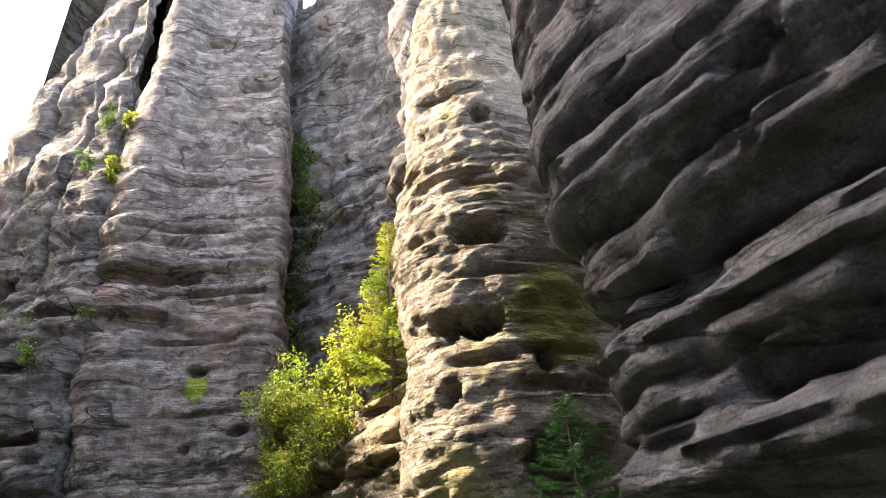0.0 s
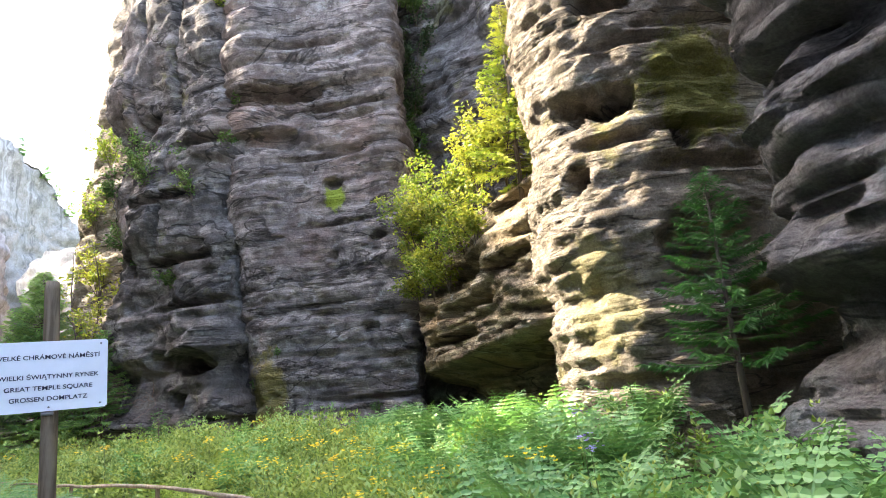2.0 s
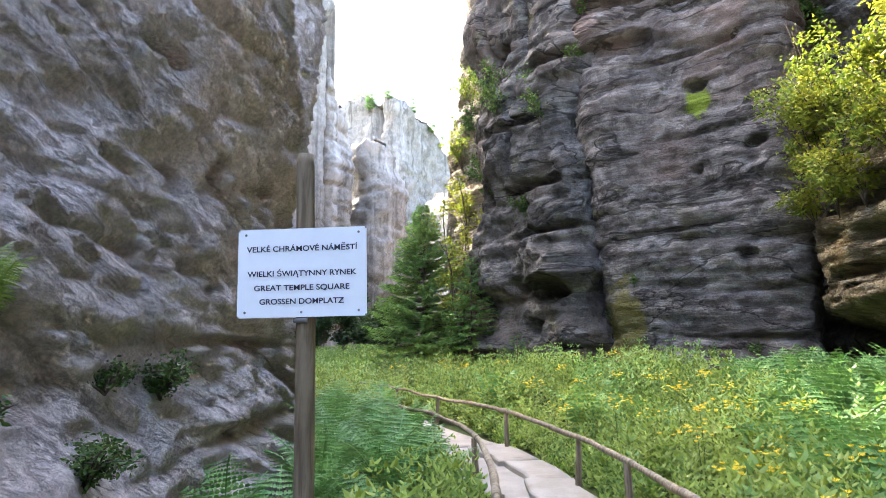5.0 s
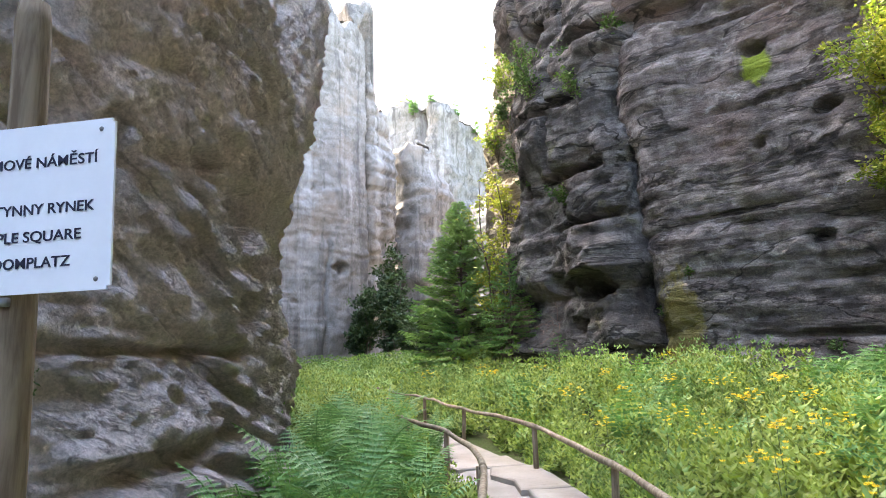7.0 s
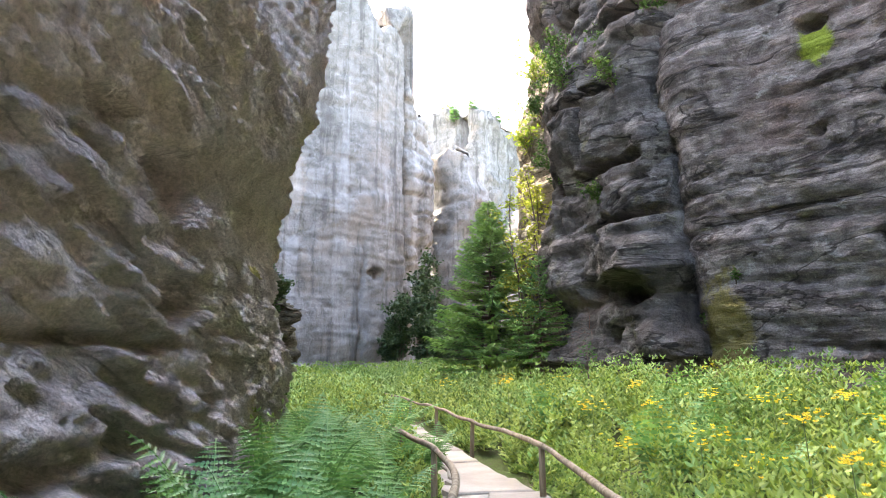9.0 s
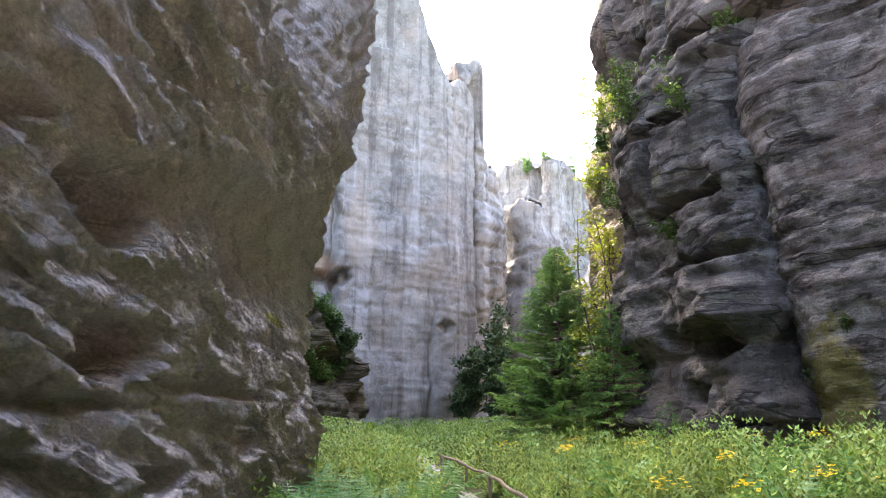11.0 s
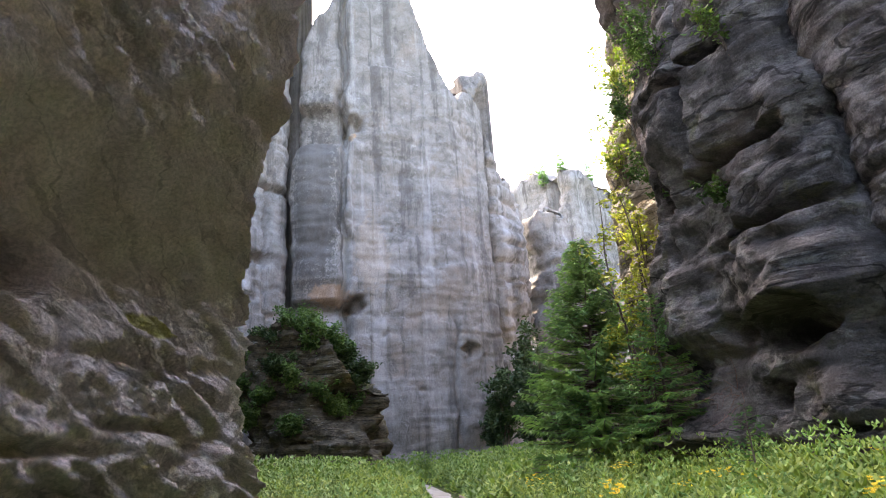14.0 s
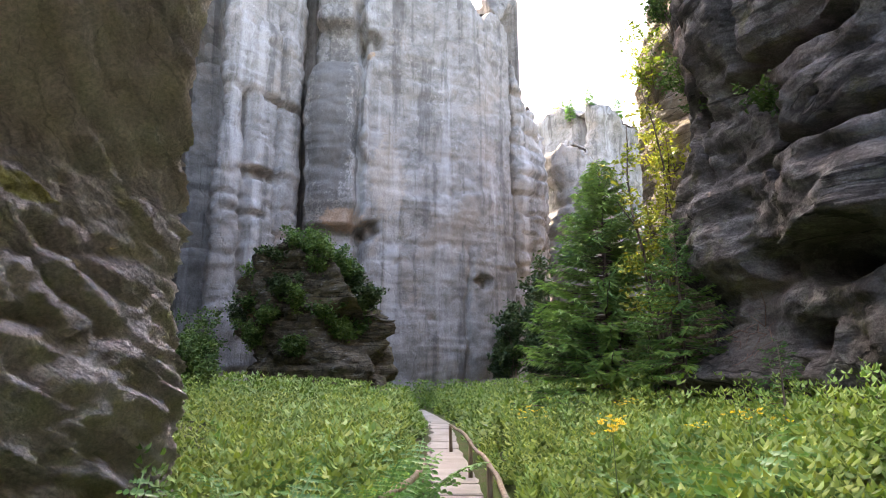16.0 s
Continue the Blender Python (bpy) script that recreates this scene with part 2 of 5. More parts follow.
def spline(points, step):
    """Catmull-Rom through plan points, resampled evenly; returns points and arc lengths."""
    p = np.array(points, float)
    p = np.vstack([2 * p[0] - p[1], p, 2 * p[-1] - p[-2]])
    out = []
    for k in range(1, len(p) - 2):
        t = np.linspace(0, 1, 40, endpoint=False)[:, None]
        a, b, c, d = p[k - 1], p[k], p[k + 1], p[k + 2]
        out.append(0.5 * (2 * b + (c - a) * t + (2 * a - 5 * b + 4 * c - d) * t ** 2 + (3 * b - a - 3 * c + d) * t ** 3))
    q = np.vstack(out + [p[-2:-1]])
    s = np.r_[0, np.cumsum(np.linalg.norm(np.diff(q, axis=0), axis=1))]
    even = np.linspace(0, s[-1], max(3, int(s[-1] / step)))
    return np.stack([np.interp(even, s, q[:, k]) for k in range(q.shape[1])], 1), even


def cliff(name, plan, top, material, step=0.07, fine=9.0, thick=6.0, seed=1, lump=0.35, lump_size=2.6, bed=0.16, bed_height=0.8, thin=0.05,
          flake=0.0, chisel=0.0, dip=0.0, profile=None, pits=(), cracks=(), gashes=(), crown=None, floor=-0.6, rough=0.05, side=1, waver=0.18, focus=None):
    """A rock wall over a plan line: bedding layers, lumps, hollows, upright cracks and undercut gashes, closed above and behind.
    pits: (x, y, z, half width, half height, depth); cracks: (x, y, half width, depth, lowest, highest, lean); gashes: (x, y, z, half length, height, depth)."""
    line, s = spline(plan, step)
    if focus:
        # coarser columns outside the stretch that is seen from near
        kept = [k for k in range(len(s)) if focus[0] < line[k, 1] < focus[1] or k % 4 == 0]
        line, s = line[kept], s[kept]
    ahead = np.gradient(line, axis=0)
    ahead /= np.linalg.norm(ahead, axis=1)[:, None]
    kernel = np.ones(max(3, int(0.8 / step)))
    pad = len(kernel)
    padded = np.pad(ahead, ((pad, pad), (0, 0)), "edge")
    ahead = np.stack([np.convolve(padded[:, k], kernel / kernel.sum(), "same")[pad:-pad] for k in (0, 1)], 1)
    ahead /= np.linalg.norm(ahead, axis=1)[:, None]
    out = side * np.stack([ahead[:, 1], -ahead[:, 0]], 1)
    zs = np.arange(floor, min(fine, top), step)
    z, grow = zs[-1], step
    levels = list(zs)
    while z < top:
        grow = min(grow * 1.04, step * 4)
        z += grow
        levels.append(z)
    zs = np.array(levels)
    S, Z = np.meshgrid(s, zs)
    X, Y = np.broadcast_to(line[:, 0], S.shape), np.broadcast_to(line[:, 1], S.shape)
    warp = waver * fbm(X * 0.3, Y * 0.3, Z * 0.15, 3, seed + 3)
    W = Z + warp
    d = lump * fbm(X / lump_size, Y / lump_size, Z / lump_size, 4, seed)
    # thick beds, each pushed out or drawn in by its own amount, with rounded brows and soft undersides
    for height, amount, off in ((bed_height, bed, 5), (bed_height * 0.37, bed * 0.45, 9), (0.13, thin, 13)):
        bent = W / height + 0.16 * fbm(X * 0.8, Y * 0.8, Z * 0.5, 3, seed + off)
        k = np.floor(bent)
        f = bent - k
        own = vnoise(k * 7.31, np.floor(S / (height * 5) + 0.5 * vnoise(k * 3.1, S * 0, S * 0, seed)) * 0.0 + X * 0.25, Y * 0.25, seed + off)
        brow = 1 - np.abs(2 * f - 1) ** 3.0
        groove = np.exp(-(np.minimum(f, 1 - f) / 0.09) ** 2)
        keep = smooth(-0.5, 0.4, fbm(X * 0.22, Y * 0.22, Z * 0.6, 2, seed + off + 1))
        d += amount * keep * (0.7 * own + 0.7 * brow - 0.8 * groove)
    d += rough * fbm(X * 3.2, Y * 3.2, Z * 7, 3, seed + 31)
    chip = fbm(X * 1.3, Y * 1.3, Z * 4.5, 4, seed + 61)
    d -= 0.45 * bed * smooth(0.3, 0.7, chip)
    if flake:
        lean = 0.45 * (X + Y)
        d += flake * (0.55 - np.abs(fbm(X * 1.5, Y * 1.5, (Z + lean) * 3.2, 4, seed + 71)) * 1.6)
        d -= flake * 1.3 * smooth(0.35, 0.75, fbm(X * 3.1, Y * 3.1, (Z + lean) * 5.5, 3, seed + 77))
    if dip:
        # thin slabs that dip along the wall, broken off in steps
        over, along = (Z + 0.62 * Y) / 1.18, (Y - 0.62 * Z) / 1.18
        q = over * 2.6 + 0.7 * fbm(along * 0.7, X * 0.7, over * 0.8, 3, seed + 91)
        f = q - np.floor(q)
        own = vnoise(np.floor(q) * 5.3, along * 0.9, X * 0.3, seed + 92)
        d += dip * (smooth(0.0, 0.18, f) * (1 - 0.8 * f) - 0.4) * smooth(-0.5, 0.5, own)
        d += 0.55 * dip * (0.5 - 2.0 * np.abs(fbm(along * 1.1, X, over * 5.5, 4, seed + 93)))
    if chisel:
        # cross-bedded scoops: sharp lips that dip along the wall, each over a small hollow
        for height, amount, off in ((0.10, 0.35, 88), (0.17, 0.6, 81), (0.36, 1.0, 84)):
            q = (Z + 0.45 * Y) / height + 0.5 * fbm(X * 0.9, Y * 0.9, Z * 0.9, 3, seed + off)
            f = q - np.floor(q)
            own = vnoise(np.floor(q) * 3.7, Y / (height * 2.4) + 0.4 * Z, X * 0.5, seed + off)
            lip = smooth(0.0, 0.12, f) * (1 - f)
            d += chisel * amount * (lip - 0.4) * smooth(-0.25, 0.6, own) * smooth(2.5, 5.0, Y)
    if profile:
        d = d + profile(X, Y, Z, S)
    near = lambda x, y: s[np.argmin((line[:, 0] - x) ** 2 + (line[:, 1] - y) ** 2)]
    jag = 0.18 * fbm(X * 3, Y * 3, Z * 3, 3, seed + 41)
    for x, y, z, hw, hh, deep in pits:
        r = np.sqrt(((S - near(x, y)) / hw) ** 2 + ((Z - z) / hh) ** 2) + jag
        d -= deep * (1 - smooth(0.68, 1.03, r))
    for x, y, hw, deep, low, high, lean in cracks:
        at = near(x, y) + lean * (Z - low) + 0.25 * fbm(Z * 0.45, Z * 0, Z * 0, 3, seed + int(97 * x) % 50)
        d -= deep * np.exp(-((S - at) / hw) ** 2) * smooth(low - 0.3, low + 0.3, Z) * (1 - smooth(high - 0.6, high + 0.3, Z))
    for x, y, z, half, height, deep in gashes:
        along = np.clip(1 - ((S - near(x, y)) / half) ** 2, 0, 1)
        zz = (Z - z - 0.4 * warp) / height + jag
        d -= deep * along ** 0.6 * (1 - smooth(0.5, 1.0, np.abs(zz)))
    if crown is not None:
        # uneven skyline: the wall leans back above the crown line
        c = crown(X, Y, S) + 0.9 * fbm(X * 0.5, Y * 0.5, 0 * Z, 3, seed + 51)
        over = np.clip(Z - c, 0, None)
        d -= np.minimum(over, 1.6) * 0.9
        Z = np.where(Z > c, c + np.minimum(over, 4) * 0.12, Z)
    PX, PY = X + d * out[:, 0], Y + d * out[:, 1]
    rows = [np.stack([PX, PY, Z], -1)]
    for back, rise in ((0.10, 0.35), (0.35, 0.6), (1.0, 0.5)):
        rows.append(np.stack([PX[-1] - back * thick * out[:, 0], PY[-1] - back * thick * out[:, 1], Z[-1] + rise + 0 * PX[-1]], -1)[None])
    last = rows[-1][0].copy()
    last[:, 2] = floor
    rows.append(last[None])
    grid = np.concatenate(rows, 0)
    h, w = grid.shape[:2]
    index = np.arange(h * w).reshape(h, w)
    quads = np.stack([index[:-1, :-1], index[:-1, 1:], index[1:, 1:], index[1:, :-1]], -1).reshape(-1, 4)
    if side < 0:
        quads = quads[:, ::-1]
    me = bpy.data.meshes.new(name)
    me.vertices.add(h * w)
    me.vertices.foreach_set("co", grid.reshape(-1).astype(np.float32))
    me.loops.add(quads.size)
    me.loops.foreach_set("vertex_index", quads.reshape(-1).astype(np.int32))
    me.polygons.add(len(quads))
    me.polygons.foreach_set("loop_start", np.arange(0, quads.size, 4, dtype=np.int32))
    me.polygons.foreach_set("use_smooth", np.ones(len(quads), bool))
    me.materials.append(material)
    me.update(calc_edges=True)
    me.validate()
    return new(name, me)


def interp(*pairs):
    a, b = zip(*pairs)
    return lambda v: np.interp(v, a, b)


# ---------------------------------------------------------------- ground
ROUTE = [(-0.6, -9), (-0.55, -5), (-0.2, -3), (0.45, 0), (0.68, 2.6), (0.52, 4.6), (0.25, 6.3), (-0.45, 8.3), (-1.3, 10.2), (-2.4, 12.4), (-3.8, 15.2), (-6.2, 19.6), (-9, 25), (-12.6, 31.3), (-17, 38)]
ROUTE_LINE, ROUTE_S = spline(ROUTE, 0.15)


def route_distance(x, y):
    best = np.full(np.shape(x), 1e9)
    for px, py in ROUTE_LINE[::2]:
        best = np.minimum(best, (x - px) ** 2 + (y - py) ** 2)
    return np.sqrt(best)


def ground_height(x, y):
    x, y = np.asarray(x, float), np.asarray(y, float)
    r = route_distance(x, y)
    h = 0.45 * smooth(0.7, 6.0, r) + 0.10 * smooth(0.5, 2.0, r) * fbm(x * 0.5, y * 0.5, 0 * x, 3, 7)
    h = h + 0.35 * smooth(2.0, 5.0, x) * smooth(7.0, 1.0, y)
    return h * smooth(90, 60, np.hypot(x, y - 20)) - 0.02


def build_ground():
    xs = np.r_[-900, -400, -150, -80, np.arange(-40, -8, 0.8), np.arange(-8, 9, 0.2), np.arange(9, 30, 1.5), 60, 150, 400, 900]
    ys = np.r_[-900, -400, -150, -60, np.arange(-20, -8, 1.5), np.arange(-8, 22, 0.2), np.arange(22, 60, 0.9), 70, 90, 150, 400, 900]
    X, Y = np.meshgrid(xs, ys)
    Z = ground_height(X, Y)
    h, w = X.shape
    i = np.arange(h * w).reshape(h, w)
    q = np.stack([i[:-1, :-1], i[:-1, 1:], i[1:, 1:], i[1:, :-1]], -1).reshape(-1, 4)
    ob = mesh_object("ground", np.stack([X, Y, Z], -1).reshape(-1, 3), q, GROUND)
    tagged(ob, "dark valley soil with moss and low grass", "ground", kind="structure")


build_ground()

# ---------------------------------------------------------------- cliffs
left_z = interp((-1, 0.05), (0.7, 0.1), (1.3, 0.2), (1.9, 0.1), (2.5, -0.12), (3.1, -0.22), (3.5, -0.15), (3.85, 0.02), (4.4, 0.28), (5.4, 0.55), (6.6, 0.75), (8.0, 0.85), (10, 0.7), (27, 0.0))
brow_z = interp((-1, 0.1), (0.8, 0.15), (1.6, 0.15), (2.3, 0.0), (2.8, -0.28), (3.3, -0.36), (3.6, -0.2), (3.9, 0.2), (4.2, 0.30), (4.6, 0.33), (5.5, 0.15), (7, -0.3), (9, -0.9), (12, -1.6), (27, -4.0))


def left_profile(X, Y, Z, S):
    far = smooth(6.0, 8.0, Y) * (1 - 0.9 * smooth(10.7, 11.4, Y))
    corner = smooth(8.2, 9.8, Y)
    near = interp((-1, 0.40), (0.5, 0.30), (1.3, 0.0), (2.4, 0.0), (2.9, -0.08), (3.4, 0.02), (4.5, 0.05), (6, -0.2), (9, -0.9), (20, -3.0))
    foot = 0.55 * np.exp(-((Y - 0.6) / 1.0) ** 2) * smooth(1.5, 0.6, Z)
    lean = 0.30 * np.clip(Z - 1.8, 0, 14) * (1 - smooth(0.8, 3.2, Y))
    return far * (corner * left_z(Z) + (1 - corner) * brow_z(Z)) + (1 - smooth(6.0, 8.0, Y)) * near(Z) + foot - lean - 0.10 * smooth(3.6, 4.6, Z) * smooth(6.0, 8.0, Y)


rock_left = cliff("sandstone_cliff", [(-1.6, -14), (-2.3, -8), (-2.5, -4), (-2.25, -1.5), (-2.0, 0.4), (-2.1, 2.4), (-2.08, 3.5), (-2.22, 4.4), (-2.32, 5.3), (-2.52, 6.1), (-2.92, 7.0), (-3.38, 7.85), (-3.92, 9.2), (-4.33, 10.1), (-4.6, 10.8), (-5.1, 11.4), (-6.5, 12.0), (-9, 12.8), (-14, 14.5)],
                  27, ROCK_LEFT, step=0.04, dip=0.07, chisel=0.20, fine=5.5, thick=4.0, seed=11, lump=0.10, lump_size=2.2, bed=0.06, bed_height=0.75, thin=0.015, rough=0.04, profile=left_profile, waver=0.35, focus=(-1.5, 11.8),
                  pits=[(-2.1, 2.65, 3.66, 0.32, 0.11, 0.9), (-2.1, 2.87, 2.75, 0.16, 0.13, 0.6), (-2.08, 3.45, 2.95, 0.12, 0.14, 0.6), (-2.34, 5.40, 2.76, 0.46, 0.28, 1.6), (-2.36, 5.5, 1.92, 0.44, 0.22, 1.0), (-3.38, 7.80, 2.84, 0.52, 0.26, 2.0), (-2.25, 4.55, 3.1, 0.3, 0.07, 0.3),
                        (-3.6, 8.2, 2.45, 0.06, 0.22, 0.4), (-3.45, 7.85, 1.25, 0.42, 0.17, 0.6), (-3.9, 9.0, 3.1, 0.09, 0.08, 0.4), (-4.1, 9.5, 3.05, 0.10, 0.08, 0.4), (-4.2, 9.9, 2.9, 0.08, 0.1, 0.35), (-2.0, 3.3, 2.0, 0.1, 0.05, 0.15), (-2.5, 6.0, 1.1, 0.4, 0.12, 0.25), (-2.8, 6.5, 3.2, 0.1, 0.1, 0.3)],
                  gashes=[(-3.2, 7.3, 1.72, 1.6, 0.05, 0.16), (-3.4, 7.6, 1.45, 1.0, 0.05, 0.12), (-2.1, 4.3, 1.55, 1.6, 0.05, 0.18), (-2.1, 4.0, 0.9, 1.5, 0.1, 0.15), (-3.9, 9.0, 1.9, 0.8, 0.05, 0.12)],
                  cracks=[(-2.0, 1.0, 0.03, 0.22, 2.2, 7, 0.02), (-2.05, 2.1, 0.03, 0.15, 0.8, 2.6, 0.12)], side=1, crown=lambda X, Y, S: np.interp(Y, [3.4, 5.5, 8.5, 9.6], [19.0, 17.0, 17.0, 25.0]))
tagged(rock_left, "grey pitted sandstone wall with overhanging brow", "rock", kind="structure")

over_z = interp((-1, 0.5), (0.6, 0.5), (1.1, 0.3), (1.5, -0.1), (1.8, -0.38), (2.0, -0.25), (2.15, 0.0), (2.5, 0.0), (2.65, -0.2), (3.1, -0.12), (3.6, 0.0), (4.1, -0.3), (4.6, -0.25), (6.5, 0.05), (9, 0.15), (16, -0.8))
rock_over = cliff("sandstone_cliff", [(2.6, -16), (3.3, -9), (3.7, -5), (3.95, -3), (4.15, -1.4), (4.3, -0.4), (4.45, 0.25), (4.95, 0.75), (6.2, 1.1), (8.5, 1.3)],
                  10, ROCK_OVER, step=0.075, fine=7, thick=4, seed=23, lump=0.15, lump_size=2.2, bed=0.27, bed_height=1.0, thin=0.035, rough=0.03, waver=0.3,
                  profile=lambda X, Y, Z, S: over_z(Z), side=-1, focus=(-3.5, 3.0),
                  pits=[(4.04, -2.1, 5.4, 0.3, 0.16, 0.4), (4.1, -1.4, 2.95, 0.8, 0.22, 0.35)], gashes=[(4.1, -1.9, 4.3, 1.4, 0.28, 0.4), (4.2, -0.5, 4.0, 0.5, 0.2, 0.25)])
tagged(rock_over, "dark overhanging sandstone wall with rounded ledges", "rock", kind="structure")

eye_tower = cliff("rock_tower", [(8.2, 6.6), (6.6, 6.0), (5.7, 5.4), (5.3, 4.65), (5.32, 3.95), (5.58, 3.35), (6.15, 2.85), (7.0, 2.6), (8.6, 2.4)],
                  15, ROCK_EYE, step=0.055, flake=0.03, fine=9, thick=3, seed=37, lump=0.13, lump_size=1.9, bed=0.055, bed_height=0.8, thin=0.02, side=1,
                  profile=lambda X, Y, Z, S: interp((-1, -0.1), (1, 0.05), (2.3, 0.1), (2.7, -0.1), (3.2, 0.12), (4.6, 0.15), (5.3, 0.0), (6, 0.08), (8, 0.0), (10, -0.2), (15, -0.9))(Z),
                  pits=[(5.30, 3.80, 5.45, 0.21, 0.30, 1.0), (5.68, 3.28, 5.42, 0.40, 0.28, 1.0), (5.30, 3.75, 4.30, 0.20, 0.20, 0.8), (5.70, 3.15, 6.98, 0.46, 0.24, 0.8), (6.4, 2.8, 4.75, 0.22, 0.26, 0.6), (5.9, 3.05, 8.1, 0.6, 0.12, 0.4), (5.96, 2.85, 9.8, 0.28, 0.22, 0.4), (6.5, 2.65, 3.2, 0.7, 0.55, 0.8), (7.3, 2.3, 1.4, 1.3, 1.2, 1.3), (5.3, 4.1, 5.5, 0.1, 0.17, 0.35)],
                  gashes=[(5.6, 3.3, 4.78, 0.6, 0.12, 0.28), (5.9, 3.0, 6.2, 0.9, 0.10, 0.2), (6.6, 2.6, 4.3, 0.9, 0.14, 0.25), (6.6, 2.6, 4.9, 0.8, 0.1, 0.2), (5.5, 3.4, 1.5, 0.9, 0.12, 0.2), (5.5, 3.5, 8.3, 1.0, 0.12, 0.25), (5.5, 3.5, 10.6, 1.0, 0.14, 0.3)])
tagged(eye_tower, "sunlit ochre sandstone tower with eye-like hollows", "rock", kind="structure")

recess = cliff("rock_wall", [(8.2, 14.6), (7.2, 13.3), (6.75, 12.4), (6.35, 11), (6.1, 9), (5.95, 7.2), (5.9, 5.8), (6.4, 4.8), (7.5, 4.2)],
               7.2, ROCK_SHELF, step=0.07, fine=7, thick=4, seed=41, lump=0.18, lump_size=2.0, bed=0.20, bed_height=0.7, thin=0.03, side=1,
               profile=lambda X, Y, Z, S: interp((-1, -1.6), (1.2, -1.7), (2.0, -1.2), (2.35, 0.0), (4.3, 0.1), (5.2, -0.3), (7.2, -2.2))(Z - 0.25 * (9 - Y) * 0.25),
               crown=lambda X, Y, S: 4.6 + 0.22 * (13 - Y),
               gashes=[(6.2, 9.8, 4.1, 2.0, 0.30, 1.1), (6.1, 8.8, 3.35, 1.5, 0.16, 0.8), (6.2, 10, 2.8, 1.9, 0.13, 0.6), (5.95, 6.6, 5.1, 1.1, 0.22, 0.8), (5.95, 6.8, 3.9, 1.0, 0.15, 0.6), (6.4, 11.6, 3.6, 0.8, 0.2, 0.6)])
tagged(recess, "layered ochre rock shelf with undercut cave", "rock", kind="structure")

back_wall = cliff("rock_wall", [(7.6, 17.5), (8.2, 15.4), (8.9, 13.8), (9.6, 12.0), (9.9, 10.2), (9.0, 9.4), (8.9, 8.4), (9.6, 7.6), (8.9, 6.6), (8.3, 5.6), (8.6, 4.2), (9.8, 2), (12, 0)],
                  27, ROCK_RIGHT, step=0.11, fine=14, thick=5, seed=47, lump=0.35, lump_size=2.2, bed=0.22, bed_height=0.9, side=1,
                  cracks=[(9.95, 10.2, 0.3, 0.9, 3, 27, 0), (9.6, 7.6, 0.25, 0.9, 3, 27, 0)])
tagged(back_wall, "tall layered sandstone pillars behind the shrubs", "rock", kind="structure")

slab_z = interp((-1, 0.1), (1.0, 0.15), (1.4, -0.05), (3, 0.1), (6, 0.2), (9.6, 0.15), (10.9, -0.1), (11.4, 0.15), (16, 0.0), (24, -0.8), (34, -2.0))
slab = cliff("rock_tower", [(3.9, 18.5), (3.0, 16.9), (2.78, 15.95), (3.3, 15.25), (4.6, 14.4), (5.8, 13.6), (6.35, 13.2), (6.75, 13.35), (7.4, 14.6), (8.0, 17)],
             33, ROCK_SLAB, step=0.075, flake=0.022, fine=12, thick=3, seed=53, lump=0.16, lump_size=2.6, bed=0.10, bed_height=1.0, thin=0.02, side=1, waver=0.25,
             profile=lambda X, Y, Z, S: slab_z(Z) + 0.055 * np.clip(Z - 2, 0, 14) * smooth(4.0, 2.8, X),
             pits=[(4.85, 14.19, 7.95, 0.34, 0.22, 0.45), (5.66, 13.67, 3.6, 0.22, 0.14, 0.35), (4.78, 14.24, 5.75, 0.15, 0.13, 0.3), (5.94, 13.5, 6.17, 0.3, 0.14, 0.4), (4.17, 14.63, 21.9, 0.6, 0.22, 0.6), (5.67, 13.67, 19.4, 0.9, 0.35, 0.6)],
             gashes=[(3.2, 15.3, 9.6, 1.0, 0.35, 0.7), (3.6, 15.0, 11.0, 1.3, 0.3, 0.8), (5.2, 13.9, 17, 1.5, 0.15, 0.4), (4.2, 14.7, 14.5, 1.4, 0.14, 0.3), (5.6, 13.7, 1.6, 1.6, 0.1, 0.25), (5.2, 13.9, 10.4, 1.6, 0.12, 0.35), (4.6, 14.4, 8.9, 1.4, 0.08, 0.3), (5.0, 14.1, 6.8, 1.3, 0.06, 0.2), (4.4, 14.5, 4.4, 1.5, 0.07, 0.22), (5.4, 13.8, 2.7, 1.3, 0.06, 0.2), (4.2, 14.6, 12.6, 1.6, 0.14, 0.4)])
tagged(slab, "broad dark banded sandstone tower beside the crack", "rock", kind="structure")


def brow_profile(X, Y, Z, S):
    tip = np.exp(-(((Y - 21.4) / 1.5) ** 2)) * np.exp(-((Z - 1.45) / 0.3) ** 2)
    return interp((-1, -0.3), (0.9, -0.35), (1.2, -0.1), (1.5, 0.3), (1.9, 0.1), (2.3, -0.1), (3.0, -0.2), (3.5, 0.35), (4.4, 0.3), (5.2, 0.1), (7, 0.35), (9.5, 0.3), (11, -0.1), (14, 0.1), (18, -0.2), (24, -1.0), (30, -2.2))(Z) + 0.9 * tip - 0.015 * np.clip(Z - 2, 0, 14) * smooth(1.2, 2.2, X)


